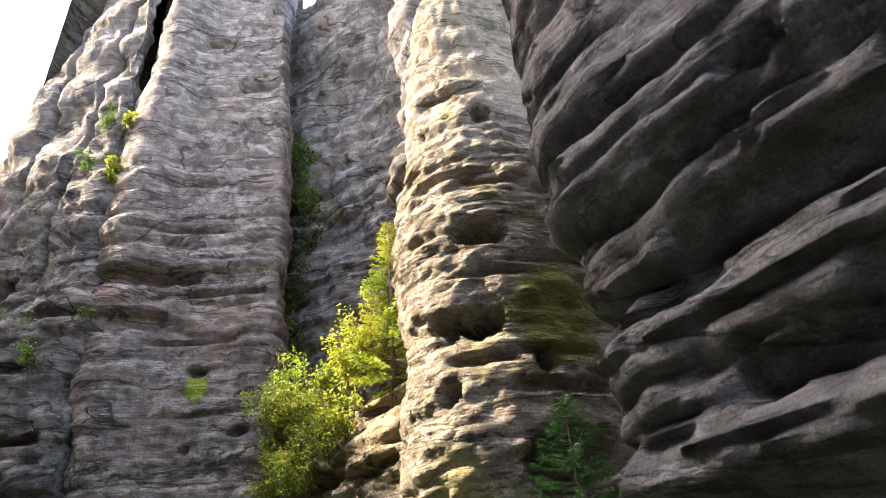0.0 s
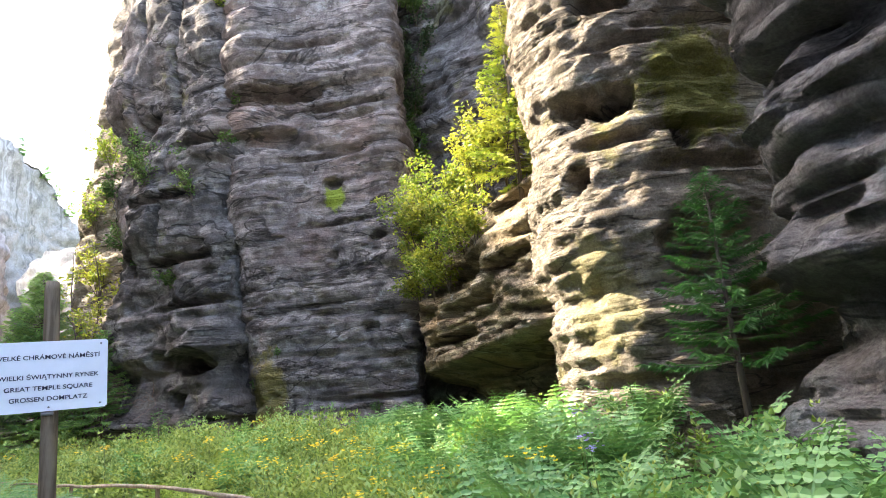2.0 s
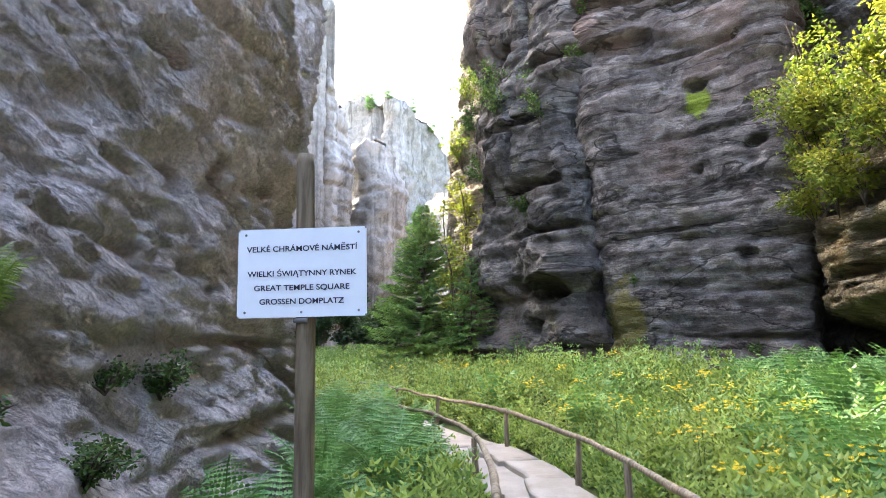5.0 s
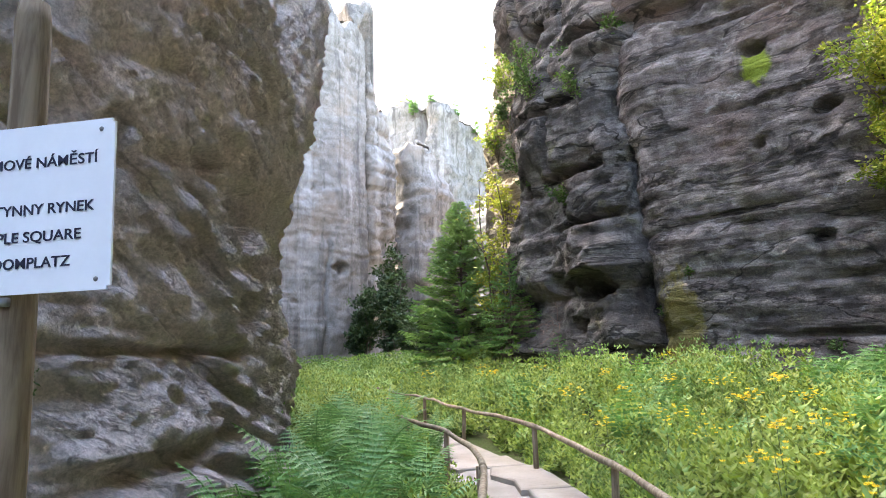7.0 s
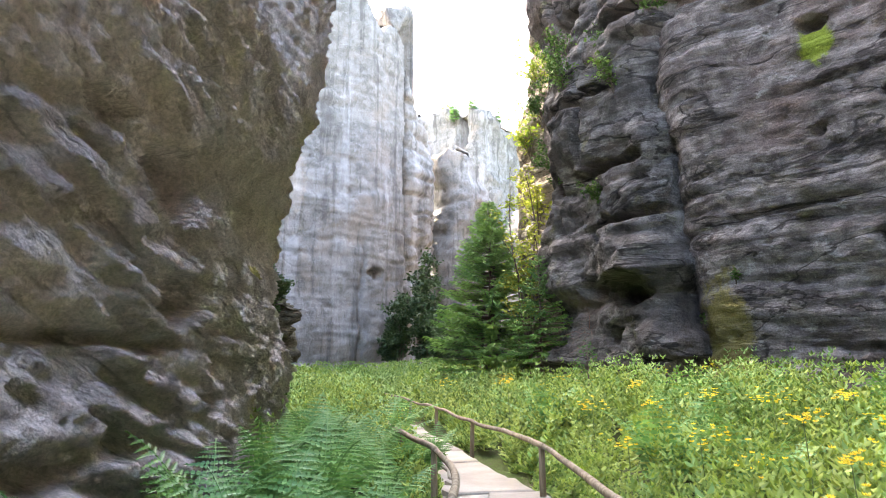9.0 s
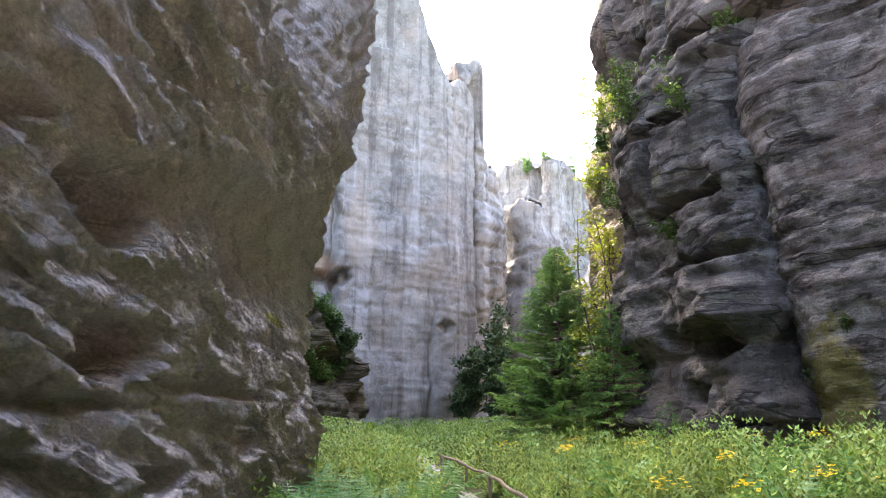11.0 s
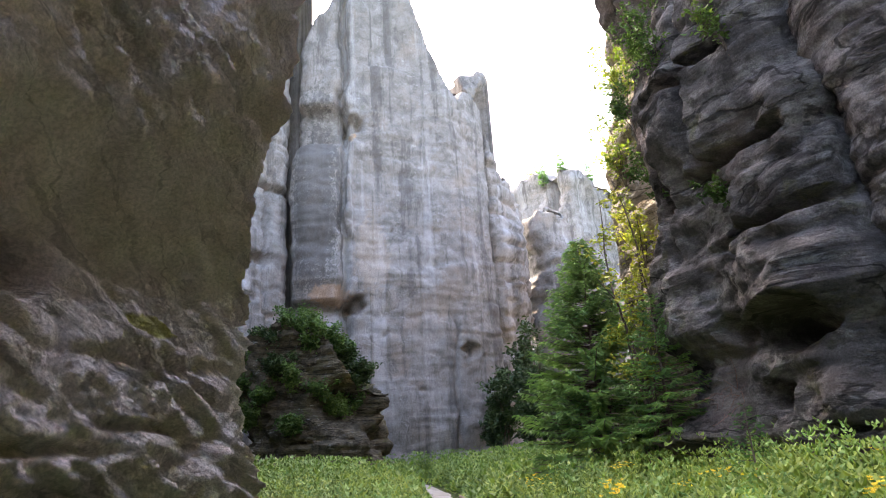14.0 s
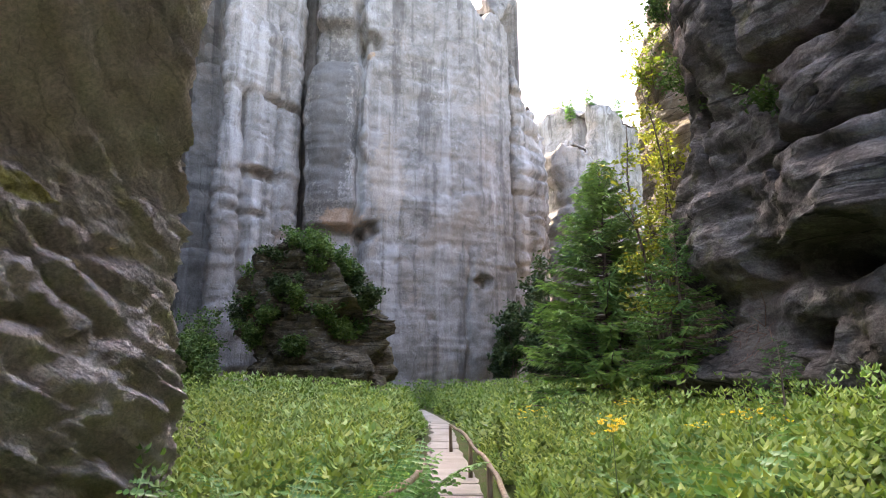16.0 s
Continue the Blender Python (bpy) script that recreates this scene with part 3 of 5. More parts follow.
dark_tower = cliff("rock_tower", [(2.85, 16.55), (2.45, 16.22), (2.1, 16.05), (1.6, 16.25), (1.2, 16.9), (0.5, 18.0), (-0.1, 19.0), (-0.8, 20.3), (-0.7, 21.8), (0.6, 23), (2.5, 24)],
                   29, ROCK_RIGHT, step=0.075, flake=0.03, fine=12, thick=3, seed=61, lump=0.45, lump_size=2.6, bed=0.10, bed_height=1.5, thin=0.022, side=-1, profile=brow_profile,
                   pits=[(0.6, 17.95, 2.1, 0.6, 0.30, 1.0), (1.05, 17.1, 3.15, 1.15, 0.42, 1.1), (0.3, 18.4, 3.4, 0.6, 0.3, 0.6), (0.2, 18.9, 11.2, 0.6, 0.5, 0.8), (-0.2, 19.5, 6.6, 0.6, 0.8, 0.5)], gashes=[(1.2, 17, 4.85, 1.8, 0.12, 0.6), (0.9, 17.4, 6.3, 1.5, 0.16, 0.6), (0.6, 17.8, 8.3, 1.5, 0.2, 0.6), (1.5, 16.4, 9.8, 1.0, 0.2, 0.6), (1.5, 16.4, 1.5, 1.2, 0.08, 0.3)],
                   cracks=[(0.55, 17.9, 0.12, 0.7, 4.5, 26, -0.03), (-0.3, 19.3, 0.1, 0.5, 5, 26, 0.0)])
tagged(dark_tower, "dark bulging sandstone tower with a jutting foot slab", "rock", kind="structure")

lit_z = interp((-1, 0.0), (6, 0.15), (8, 0.05), (10.5, -0.1), (12, -0.5), (13.5, -0.9), (16, -0.7), (18, -1.0), (24, -2.6))
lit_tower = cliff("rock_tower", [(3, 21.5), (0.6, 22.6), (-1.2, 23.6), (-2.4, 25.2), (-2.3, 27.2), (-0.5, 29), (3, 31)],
                  26, ROCK_EYE, step=0.14, fine=16, thick=4, seed=67, lump=0.25, lump_size=2.4, bed=0.22, bed_height=1.0, side=-1, profile=lambda X, Y, Z, S: lit_z(Z))
tagged(lit_tower, "sunlit side of a tall sandstone tower", "rock", kind="structure")

far_tower = cliff("rock_tower", [(-17.6, 55.5), (-18.2, 54), (-19.2, 52), (-20.5, 50.6), (-22.5, 48.6), (-24.6, 46.6), (-25.6, 45.6), (-26.2, 45.2), (-27.5, 44.4), (-28.8, 43.6), (-30.5, 44.5), (-33, 48)],
                  46, ROCK_FAR, step=0.2, fine=30, thick=8, seed=71, lump=0.28, lump_size=4, bed=0.10, bed_height=1.5, thin=0.03, side=-1, rough=0.05,
                  crown=lambda X, Y, S: interp((-31, 36), (-28.5, 39), (-26, 44), (-22.5, 46), (-20.5, 39), (-19, 33), (-17, 32))(X),
                  profile=lambda X, Y, Z, S: smooth(-30.6, -29.4, X) * (1 - smooth(-26.1, -25.5, X)) * interp((0, -0.2), (11.3, -0.2), (12.6, -1.0), (13.2, 0.5), (15, 0.9), (22, 1.1), (25, 0.85), (26.5, 0.3), (27.0, -0.7), (29.3, -0.6), (30.3, 0.5), (40, 0))(Z) - 0.25 * smooth(15.2, 15.8, Z - 0.3 * np.abs(X + 22.5)),
                  pits=[(-25.5, 45.6, 12.8, 0.9, 0.8, 1.4), (-25.6, 45.5, 28.5, 1.0, 1.0, 1.2), (-20.8, 50.2, 16.1, 0.2, 0.15, 0.4), (-23.2, 47.8, 19.1, 0.2, 0.15, 0.4), (-18.8, 52.2, 9.2, 0.8, 0.7, 0.9), (-22, 49, 6.2, 0.4, 0.2, 0.3), (-24, 47, 10.3, 0.3, 0.15, 0.3)],
                  cracks=[(-19.9, 51.2, 0.15, 0.5, 0, 12, 0.0), (-26.2, 45.2, 0.32, 1.3, 10, 42, 0)])
tagged(far_tower, "tall pale streaked sandstone tower", "rock", kind="structure")

# Its unseen crown heights are made up to shade the meadow, not the shelf.
left_far = cliff("rock_wall", [(-36, 49), (-31.6, 44.2), (-30.2, 42.4), (-30.2, 40.5), (-30.6, 38), (-31.4, 36.3), (-33, 36.6), (-38, 38), (-42, 38), (-43, 33), (-40, 27), (-30, 20), (-20, 15.5), (-12, 14)],
                 64, ROCK_FAR, step=0.22, fine=26, thick=8, seed=79, lump=0.3, lump_size=5, bed=0.18, bed_height=2.0, side=-1, rough=0.06,
                 cracks=[(-30.6, 38, 0.3, 0.9, 5, 22, 0), (-30.1, 40.6, 0.2, 0.6, 10, 30, 0), (-36.8, 37.6, 2.3, 13, -1, 44, 0)], gashes=[(-30.3, 39.5, 16, 1.8, 0.5, 0.9), (-30.5, 38, 13, 2, 0.3, 0.6), (-30.2, 41, 9.5, 2, 0.25, 0.5), (-30.2, 41, 22, 2, 0.3, 0.6)],
                 crown=lambda X, Y, S: np.where(X < -32.5, 54.0, np.interp(Y, [16, 19, 24, 30], [16, 20, 46, 46])))
tagged(left_far, "grey banded sandstone wall beside the tall tower", "rock", kind="structure")

shoulder = cliff("rock_tower", [(-26, 62), (-21.5, 58), (-19.3, 56), (-18.3, 56.5), (-17.4, 58.2), (-16.6, 60.5), (-17.5, 64), (-20, 70)],
                 40, ROCK_FAR, step=0.25, fine=30, thick=1.2, seed=83, lump=0.7, lump_size=4, bed=0.3, bed_height=1.6, side=1,
                 crown=lambda X, Y, S: interp((-26, 30), (-22, 37), (-20.3, 37.5), (-19.4, 36), (-18.6, 33.5), (-17.8, 29), (-17, 26))(X) - 0.8 * np.clip(Y - 60, 0, 20), cracks=[(-18.3, 56.6, 0.3, 0.8, 5, 40, 0)])
tagged(shoulder, "pale sandstone tower with a stepped crest", "rock", kind="structure")

step_tower = cliff("rock_tower", [(-22, 74), (-18.5, 70), (-16.2, 69), (-14.2, 71), (-13, 75), (-13.5, 80)], 29, ROCK_FAR, step=0.35, fine=20, thick=3, seed=87, lump=0.8, lump_size=4, bed=0.35, bed_height=1.8, side=1,
                   crown=lambda X, Y, S: 25.5 - 1.4 * np.clip(Y - 71, 0, 20))
tagged(step_tower, "low pale sandstone shoulder", "rock", kind="structure")

far_peak = cliff("rock_tower", [(-32, 104), (-26, 101), (-22.5, 99.2), (-19, 98.5), (-15, 102), (-11.5, 107), (-6, 112)],
                 47, ROCK_FAR, step=0.5, fine=30, thick=10, seed=91, lump=1.1, lump_size=7, bed=0.5, bed_height=2.5, side=1,
                 crown=lambda X, Y, S: interp((-28, 44), (-25.5, 45), (-22.8, 42), (-21, 44.5), (-17, 42), (-13, 39), (-9, 34))(X), cracks=[(-22.6, 99, 0.8, 3, 20, 47, 0)])
tagged(far_peak, "distant pointed sandstone crag", "rock", kind="structure")

valley_end = cliff("rock_wall", [(-14, 95), (-10, 88), (-6, 80), (-3, 66), (-1.5, 50), (-1, 38), (0, 30), (4, 28)], 26, ROCK_FAR, step=0.5, fine=26, thick=8, seed=95, lump=1.2, lump_size=5, bed=0.4, bed_height=2, side=1,
                   crown=lambda X, Y, S: 24 + 0 * X)
tagged(valley_end, "grey wall closing the far valley", "rock", kind="structure")

# Unseen wall added behind the start; its height keeps sky light off the overhang.
rear = cliff("rock_wall", [(-4, -22), (0, -24), (6, -23)], 11, ROCK_OVER, step=0.3, fine=10, thick=4, seed=99, lump=0.6, lump_size=3, bed=0.3, side=-1)
tagged(rear, "unseen grey sandstone wall added behind to hold off sky light", "rock", kind="structure")

bush_rock = cliff("boulder", [(-27.5, 38), (-26, 34.2), (-24, 33), (-22, 33.4), (-20, 35), (-19, 37.2), (-19.5, 40)], 9.5, ROCK_MOSSY, step=0.16, fine=9, thick=3, seed=103, lump=1.0, lump_size=2.2, bed=0.30, bed_height=1.3, side=1,
                  crown=lambda X, Y, S: interp((-27.5, 4.0), (-26, 6.0), (-24.2, 8.6), (-21.6, 9.2), (-20.4, 7.8), (-19.4, 5.2))(X))
tagged(bush_rock, "mossy dark boulder overgrown with shrubs", "rock", kind="structure")


# ---------------------------------------------------------------- path, rails and sign
def wood_material(name, light, dark):
    m = Nodes(name, 0.8, 0.2)
    grain = m.noise(m.place((14, 14, 1.2)), 2.0, 6, 0.65, 0.4)
    blot = m.noise(m.place(), 3.0, 4, 0.6)
    col = m.mix(m.mask(grain, 0.35, 0.65), dark, light)
    col = m.mix(m.math("MULTIPLY", m.mask(blot, 0.5, 0.7), 0.5), col, dark)
    m.bump(grain, 0.5, 0.01)
    return m.colour(col)


def plain_material(name, tone, rough=0.6, wear=0.06):
    m = Nodes(name, rough, 0.35)
    n = m.noise(m.place(), 6.0, 6, 0.7)
    return m.colour(m.mix(m.mask(n, 0.35, 0.7), tone, tuple(c * (1 - wear * 2.5) for c in tone)))


RAILWOOD = wood_material("weathered grey rail wood", (0.33, 0.27, 0.19), (0.15, 0.115, 0.075))
POSTWOOD = wood_material("brown impregnated post wood", (0.24, 0.185, 0.125), (0.12, 0.085, 0.055))
BARK = wood_material("grey brown bark", (0.16, 0.13, 0.10), (0.06, 0.045, 0.035))
DEADWOOD = wood_material("reddish dead twigs", (0.26, 0.15, 0.11), (0.12, 0.07, 0.05))
BOARD = plain_material("white enamelled board", (0.90, 0.93, 0.97), 0.35, 0.02)
INK = plain_material("dark blue lettering", (0.025, 0.03, 0.06), 0.5)
SCREW = plain_material("dull screw heads", (0.25, 0.25, 0.25), 0.4)


def tube(points, radii, sides=8, wobble=0.0, seed=0):
    """Vertices and faces of a tapered round bar through the points."""
    p = np.array(points, float)
    r = np.broadcast_to(np.array(radii, float), (len(p),))
    t = np.gradient(p, axis=0)
    t /= np.linalg.norm(t, axis=1)[:, None] + 1e-9
    ref = np.where(np.abs(t[:, 2:3]) > 0.9, np.array([[1.0, 0, 0]]), np.array([[0, 0, 1.0]]))
    a = np.cross(t, ref)
    a /= np.linalg.norm(a, axis=1)[:, None]
    b = np.cross(t, a)
    ang = np.linspace(0, 2 * np.pi, sides, endpoint=False)
    rr = r[:, None] * (1 + wobble * vnoise(np.arange(len(p))[:, None] * 0.7, ang[None] * 1.3, np.full((1, 1), 0.5), seed))
    ring = p[:, None] + rr[..., None] * (np.cos(ang)[None, :, None] * a[:, None] + np.sin(ang)[None, :, None] * b[:, None])
    v = ring.reshape(-1, 3)
    n = len(p)
    faces = [(k * sides + j, k * sides + (j + 1) % sides, (k + 1) * sides + (j + 1) % sides, (k + 1) * sides + j) for k in range(n - 1) for j in range(sides)]
    faces += [tuple(range(sides))[::-1], tuple((n - 1) * sides + j for j in range(sides))]
    return v.tolist(), faces


def join(pieces):
    verts, faces = [], []
    for v, f in pieces:
        k = len(verts)
        verts += v
        faces += [tuple(i + k for i in face) for face in f]
    return verts, faces


def empty(name, x, y, z):
    ob = new(name)
    ob.location = (x, y, z)
    ob.empty_display_size = 0.1
    return ob


def railing(label, line, posts, seed):
    (x0, y0), rng = line[0], random.Random(seed)
    root = empty("railing", 0, 0, 0)
    tagged(root, label, "railing", group="rails along the path")
    pts, s = spline(line, 0.12)
    z = ground_height(pts[:, 0], pts[:, 1])
    height = 0.59 + 0.02 * fbm(s * 0.8, s * 0, s * 0, 2, seed)
    way = np.stack([pts[:, 0], pts[:, 1], height], 1)
    cuts = [0] + sorted(int(np.argmin((pts[:, 0] - px) ** 2 + (pts[:, 1] - py) ** 2)) for px, py in posts) + [len(pts) - 1]
    for a, b in zip(cuts, cuts[1:]):
        if b - a < 2:
            continue
        bar = way[max(0, a - 1): b + 2]
        v, f = tube(bar, np.linspace(0.031, 0.025, len(bar)) * rng.uniform(0.9, 1.1), 9, 0.18, seed + a)
        mesh_object("rail", v, f, RAILWOOD, root)
    for px, py in posts:
        k = int(np.argmin((pts[:, 0] - px) ** 2 + (pts[:, 1] - py) ** 2))
        g = float(z[k])
        lean = rng.uniform(-0.03, 0.03)
        v, f = tube([(pts[k, 0], pts[k, 1], g - 0.25), (pts[k, 0] + lean * 0.5, pts[k, 1], g + 0.25), (pts[k, 0] + lean, pts[k, 1], height[k] - 0.01)], [0.036, 0.034, 0.031], 9, 0.12, seed + k)
        mesh_object("post", v, f, POSTWOOD, root)


railing("weathered bent pole rail on short brown posts", [(1.45, 0.9), (1.40, 1.5), (1.34, 2.2), (1.14, 4.0), (0.86, 5.4), (0.42, 6.9), (0.04, 8.15), (-0.4, 9.1), (-0.95, 10.2), (-1.65, 11.6), (-2.5, 13.3), (-3.75, 15.6), (-4.7, 17.3), (-5.8, 19.1)],
        [(1.36, 1.95), (1.1, 4.2), (0.8, 5.6), (0.04, 8.15), (-1.3, 10.9), (-2.6, 13.4), (-3.9, 15.9), (-5.8, 19.0)], 3)
railing("weathered bent pole rail beside the ferns", [(0.10, 1.7), (0.07, 2.9), (-0.02, 4.0), (-0.22, 5.5), (-0.5, 6.6), (-0.95, 7.6), (-1.8, 9.1), (-2.5, 10.5)], [(0.07, 2.9), (-0.22, 5.5), (-0.95, 7.6), (-1.85, 9.2)], 5)
railing("short curved pole rail at the meadow edge", [(-2.55, 11.3), (-2.75, 12.0), (-3.1, 12.9), (-3.45, 13.6)], [(-2.6, 11.5), (-3.4, 13.5)], 8)


def build_sign():
    root = empty("sign", -0.70, 1.36, 0)
    tagged(root, "white trail sign with dark capitals on a brown wooden post", "sign")
    v, f = tube([(0, 0, -0.3), (0.01, 0, 0.8), (0.0, 0, 1.6), (-0.02, 0, 2.36), (-0.02, 0, 2.41)], [0.047, 0.045, 0.043, 0.041, 0.034], 14, 0.05, 4)
    mesh_object("post", v, f, POSTWOOD, root)
    bm = bmesh.new()
    bmesh.ops.create_cube(bm, size=1.0)
    bmesh.ops.scale(bm, vec=(0.58, 0.006, 0.392), verts=bm.verts)
    bmesh.ops.bevel(bm, geom=[e for e in bm.edges if abs(e.verts[0].co.y - e.verts[1].co.y) > 0.004], offset=0.008, segments=2, affect="EDGES")
    board = part("board", bm, BOARD, root, "white enamelled metal board", shade=False)
    board.location, board.rotation_euler = (-0.005, -0.058, 1.855), (radians(1), radians(-0.6), radians(1.5))
    for text, up, wide in (("VELKÉ CHRÁMOVÉ NÁMĚSTÍ", 0.105, 0.50), ("WIELKI ŚWIĄTYNNY RYNEK", -0.005, 0.49), ("GREAT TEMPLE SQUARE", -0.068, 0.428), ("GROSSEN DOMPLATZ", -0.128, 0.378)):
        cu = bpy.data.curves.new("lettering", "FONT")
        cu.body, cu.size, cu.align_x, cu.align_y, cu.offset, cu.extrude = text, 0.034, "CENTER", "CENTER", 0.0005, 0.0004
        cu.materials.append(INK)
        line = new("lettering", cu)
        line.parent = board
        line.location, line.rotation_euler = (0, -0.0045, up), (radians(90), 0, 0)
        bpy.context.view_layer.update()
        line.scale = (wide / max(0.1, line.dimensions.x), 1.0, 1.0)
    for x, z in ((-0.255, 0.172), (0.255, 0.172), (-0.255, -0.172), (0.255, -0.172), (0.0, -0.175)):
        v, f = tube([(0, 0, 0), (0, -0.003, 0)], [0.006, 0.004], 8)
        screw = mesh_object("screw", v, f, SCREW, board)
        screw.location = (x, -0.0032, z)
    v, f = tube([(-0.03, 0, 0), (0.03, 0, 0)], [0.012, 0.012], 6)
    clamp = mesh_object("bracket", v, f, SCREW, root, "dark metal bracket under the board")
    clamp.location = (-0.01, -0.045, 1.645)


build_sign()


def build_path():
    pts, s = spline(ROUTE, 0.25)
    ahead = np.gradient(pts, axis=0)
    ahead /= np.linalg.norm(ahead, axis=1)[:, None]
    right = np.stack([ahead[:, 1], -ahead[:, 0]], 1)
    wide = np.interp(pts[:, 1], [9, 12.5], [0.52, 0.34]) + 0.06 * vnoise(s * 0.9, s * 0, s * 0, 3)
    cols = np.linspace(-1, 1, 7)
    edge = 0.07 * fbm(s[:, None] * 1.7, cols[None] * 3, np.zeros((1, 1)), 2, 5)
    P = pts[:, None] + right[:, None] * (cols[None] * wide[:, None] + edge)[..., None]
    Z = 0.03 + 0.012 * fbm(P[..., 0] * 2, P[..., 1] * 2, 0 * P[..., 0], 3, 6) - 0.05 * (np.abs(cols[None]) > 0.9)
    h, w = Z.shape
    i = np.arange(h * w).reshape(h, w)
    q = np.stack([i[:-1, :-1], i[:-1, 1:], i[1:, 1:], i[1:, :-1]], -1).reshape(-1, 4)
    path = mesh_object("path", np.concatenate([P, Z[..., None]], -1).reshape(-1, 3), q, PATHSTONE)
    tagged(path, "sandy footpath paved with worn sandstone slabs", "path", kind="structure")
    rng = random.Random(12)
    at = 4.0
    while at < s[-1] - 12:
        long = rng.uniform(0.75, 1.5)
        k = int(np.searchsorted(s, at + long / 2))
        c, a, r = pts[k], ahead[k], right[k]
        stepped = 2.8 < c[1] < 8.6
        lo, hi = (-0.06 + rng.uniform(-0.08, 0.06), 0.47) if stepped else (-0.45, 0.45) if c[1] < 9.5 else (-0.31, 0.31)
        top = 0.075 + rng.uniform(-0.012, 0.02) + (0.02 if stepped else 0)
        corners = [(-long / 2 + 0.012, lo), (-long / 6, lo + rng.uniform(-0.10, 0.08)), (long / 6, lo + rng.uniform(-0.10, 0.08)), (long / 2 - 0.012, lo), (long / 2 - 0.012, (lo + hi) / 2), (long / 2 - 0.012, hi), (0, hi + rng.uniform(-0.04, 0.04)), (-long / 2 + 0.012, hi), (-long / 2 + 0.012, (lo + hi) / 2)]
        corners = [(u + rng.uniform(-0.02, 0.02), v + rng.uniform(-0.02, 0.02)) for u, v in corners]
        n = len(corners)
        verts = []
        for inset, z in ((1.0, -0.06), (1.0, top - 0.018), (0.95, top - 0.004), (0.85, top)):
            for u, v in corners:
                m = (lo + hi) / 2
                q = c + a * u * inset + r * (m + (v - m) * inset)
                verts.append((q[0], q[1], z + (rng.uniform(-0.004, 0.004) if inset < 1 else 0)))
        faces = [(l * n + j, l * n + (j + 1) % n, (l + 1) * n + (j + 1) % n, (l + 1) * n + j) for l in range(3) for j in range(n)] + [tuple(3 * n + j for j in range(n))]
        mesh_object("slab", verts, [f[::-1] for f in faces], PATHSTONE, path, shade=False)
        at += long


# ---------------------------------------------------------------- plants
def leaf_material(name, tone, tone2, clear=0.35, rough=0.55):
    m = Nodes(name, rough, 0.45)
    geo = m.node("ShaderNodeNewGeometry")
    info = m.node("ShaderNodeObjectInfo")
    vary = m.math("ADD", m.math("MULTIPLY", geo.outputs["Random Per Island"], 0.6), m.math("MULTIPLY", info.outputs["Random"], 0.4))
    n = m.noise(m.place(), 0.6, 3, 0.6)
    col = m.mix(m.mask(m.math("ADD", vary, m.math("MULTIPLY", m.math("SUBTRACT", n, 0.5), 2.0)), 0.1, 0.9), tone, tone2)
    m.colour(col)
    tr = m.node("ShaderNodeBsdfTranslucent")
    m.link(m.mix(0.5, col, (0.9, 1.0, 0.4), "MULTIPLY"), tr.inputs["Color"])
    mixed = m.node("ShaderNodeMixShader", Fac=clear)
    m.link(m.bsdf.outputs[0], mixed.inputs[1])
    m.link(tr.outputs[0], mixed.inputs[2])
    m.link(mixed.outputs[0], m.tree.nodes["Material Output"].inputs["Surface"])
    return m.mat


HERB = leaf_material("meadow herb leaves", (0.105, 0.19, 0.03), (0.28, 0.36, 0.065))
FERN = leaf_material("fern fronds", (0.10, 0.24, 0.07), (0.22, 0.38, 0.12), 0.35, 0.45)
PALE = leaf_material("pale grey green herb leaves", (0.10, 0.22, 0.05), (0.27, 0.40, 0.12), 0.4, 0.5)
NEEDLE = leaf_material("spruce needles", (0.08, 0.19, 0.06), (0.22, 0.36, 0.09), 0.35)
NEEDLE_NEW = leaf_material("bright spruce needles", (0.05, 0.15, 0.03), (0.12, 0.27, 0.05), 0.3)
# Three tones of one shrub leaf; the first has sunlight put into its colour.
SHRUB_LIT = leaf_material("sunlit yellow green shrub leaves", (0.15, 0.22, 0.03), (0.36, 0.35, 0.05), 0.4)
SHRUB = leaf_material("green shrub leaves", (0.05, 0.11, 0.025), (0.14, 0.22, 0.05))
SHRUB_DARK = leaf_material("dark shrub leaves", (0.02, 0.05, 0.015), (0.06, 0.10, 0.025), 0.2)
GOLD = leaf_material("yellow flower heads", (0.75, 0.52, 0.01), (0.85, 0.66, 0.02), 0.2)
VIOLET = leaf_material("violet bell flowers", (0.22, 0.18, 0.50), (0.32, 0.26, 0.62), 0.2)
WHITE = leaf_material("small white flowers", (0.70, 0.72, 0.66), (0.80, 0.80, 0.75), 0.2)
STEM = plain_material("green plant stems", (0.10, 0.15, 0.04), 0.7)


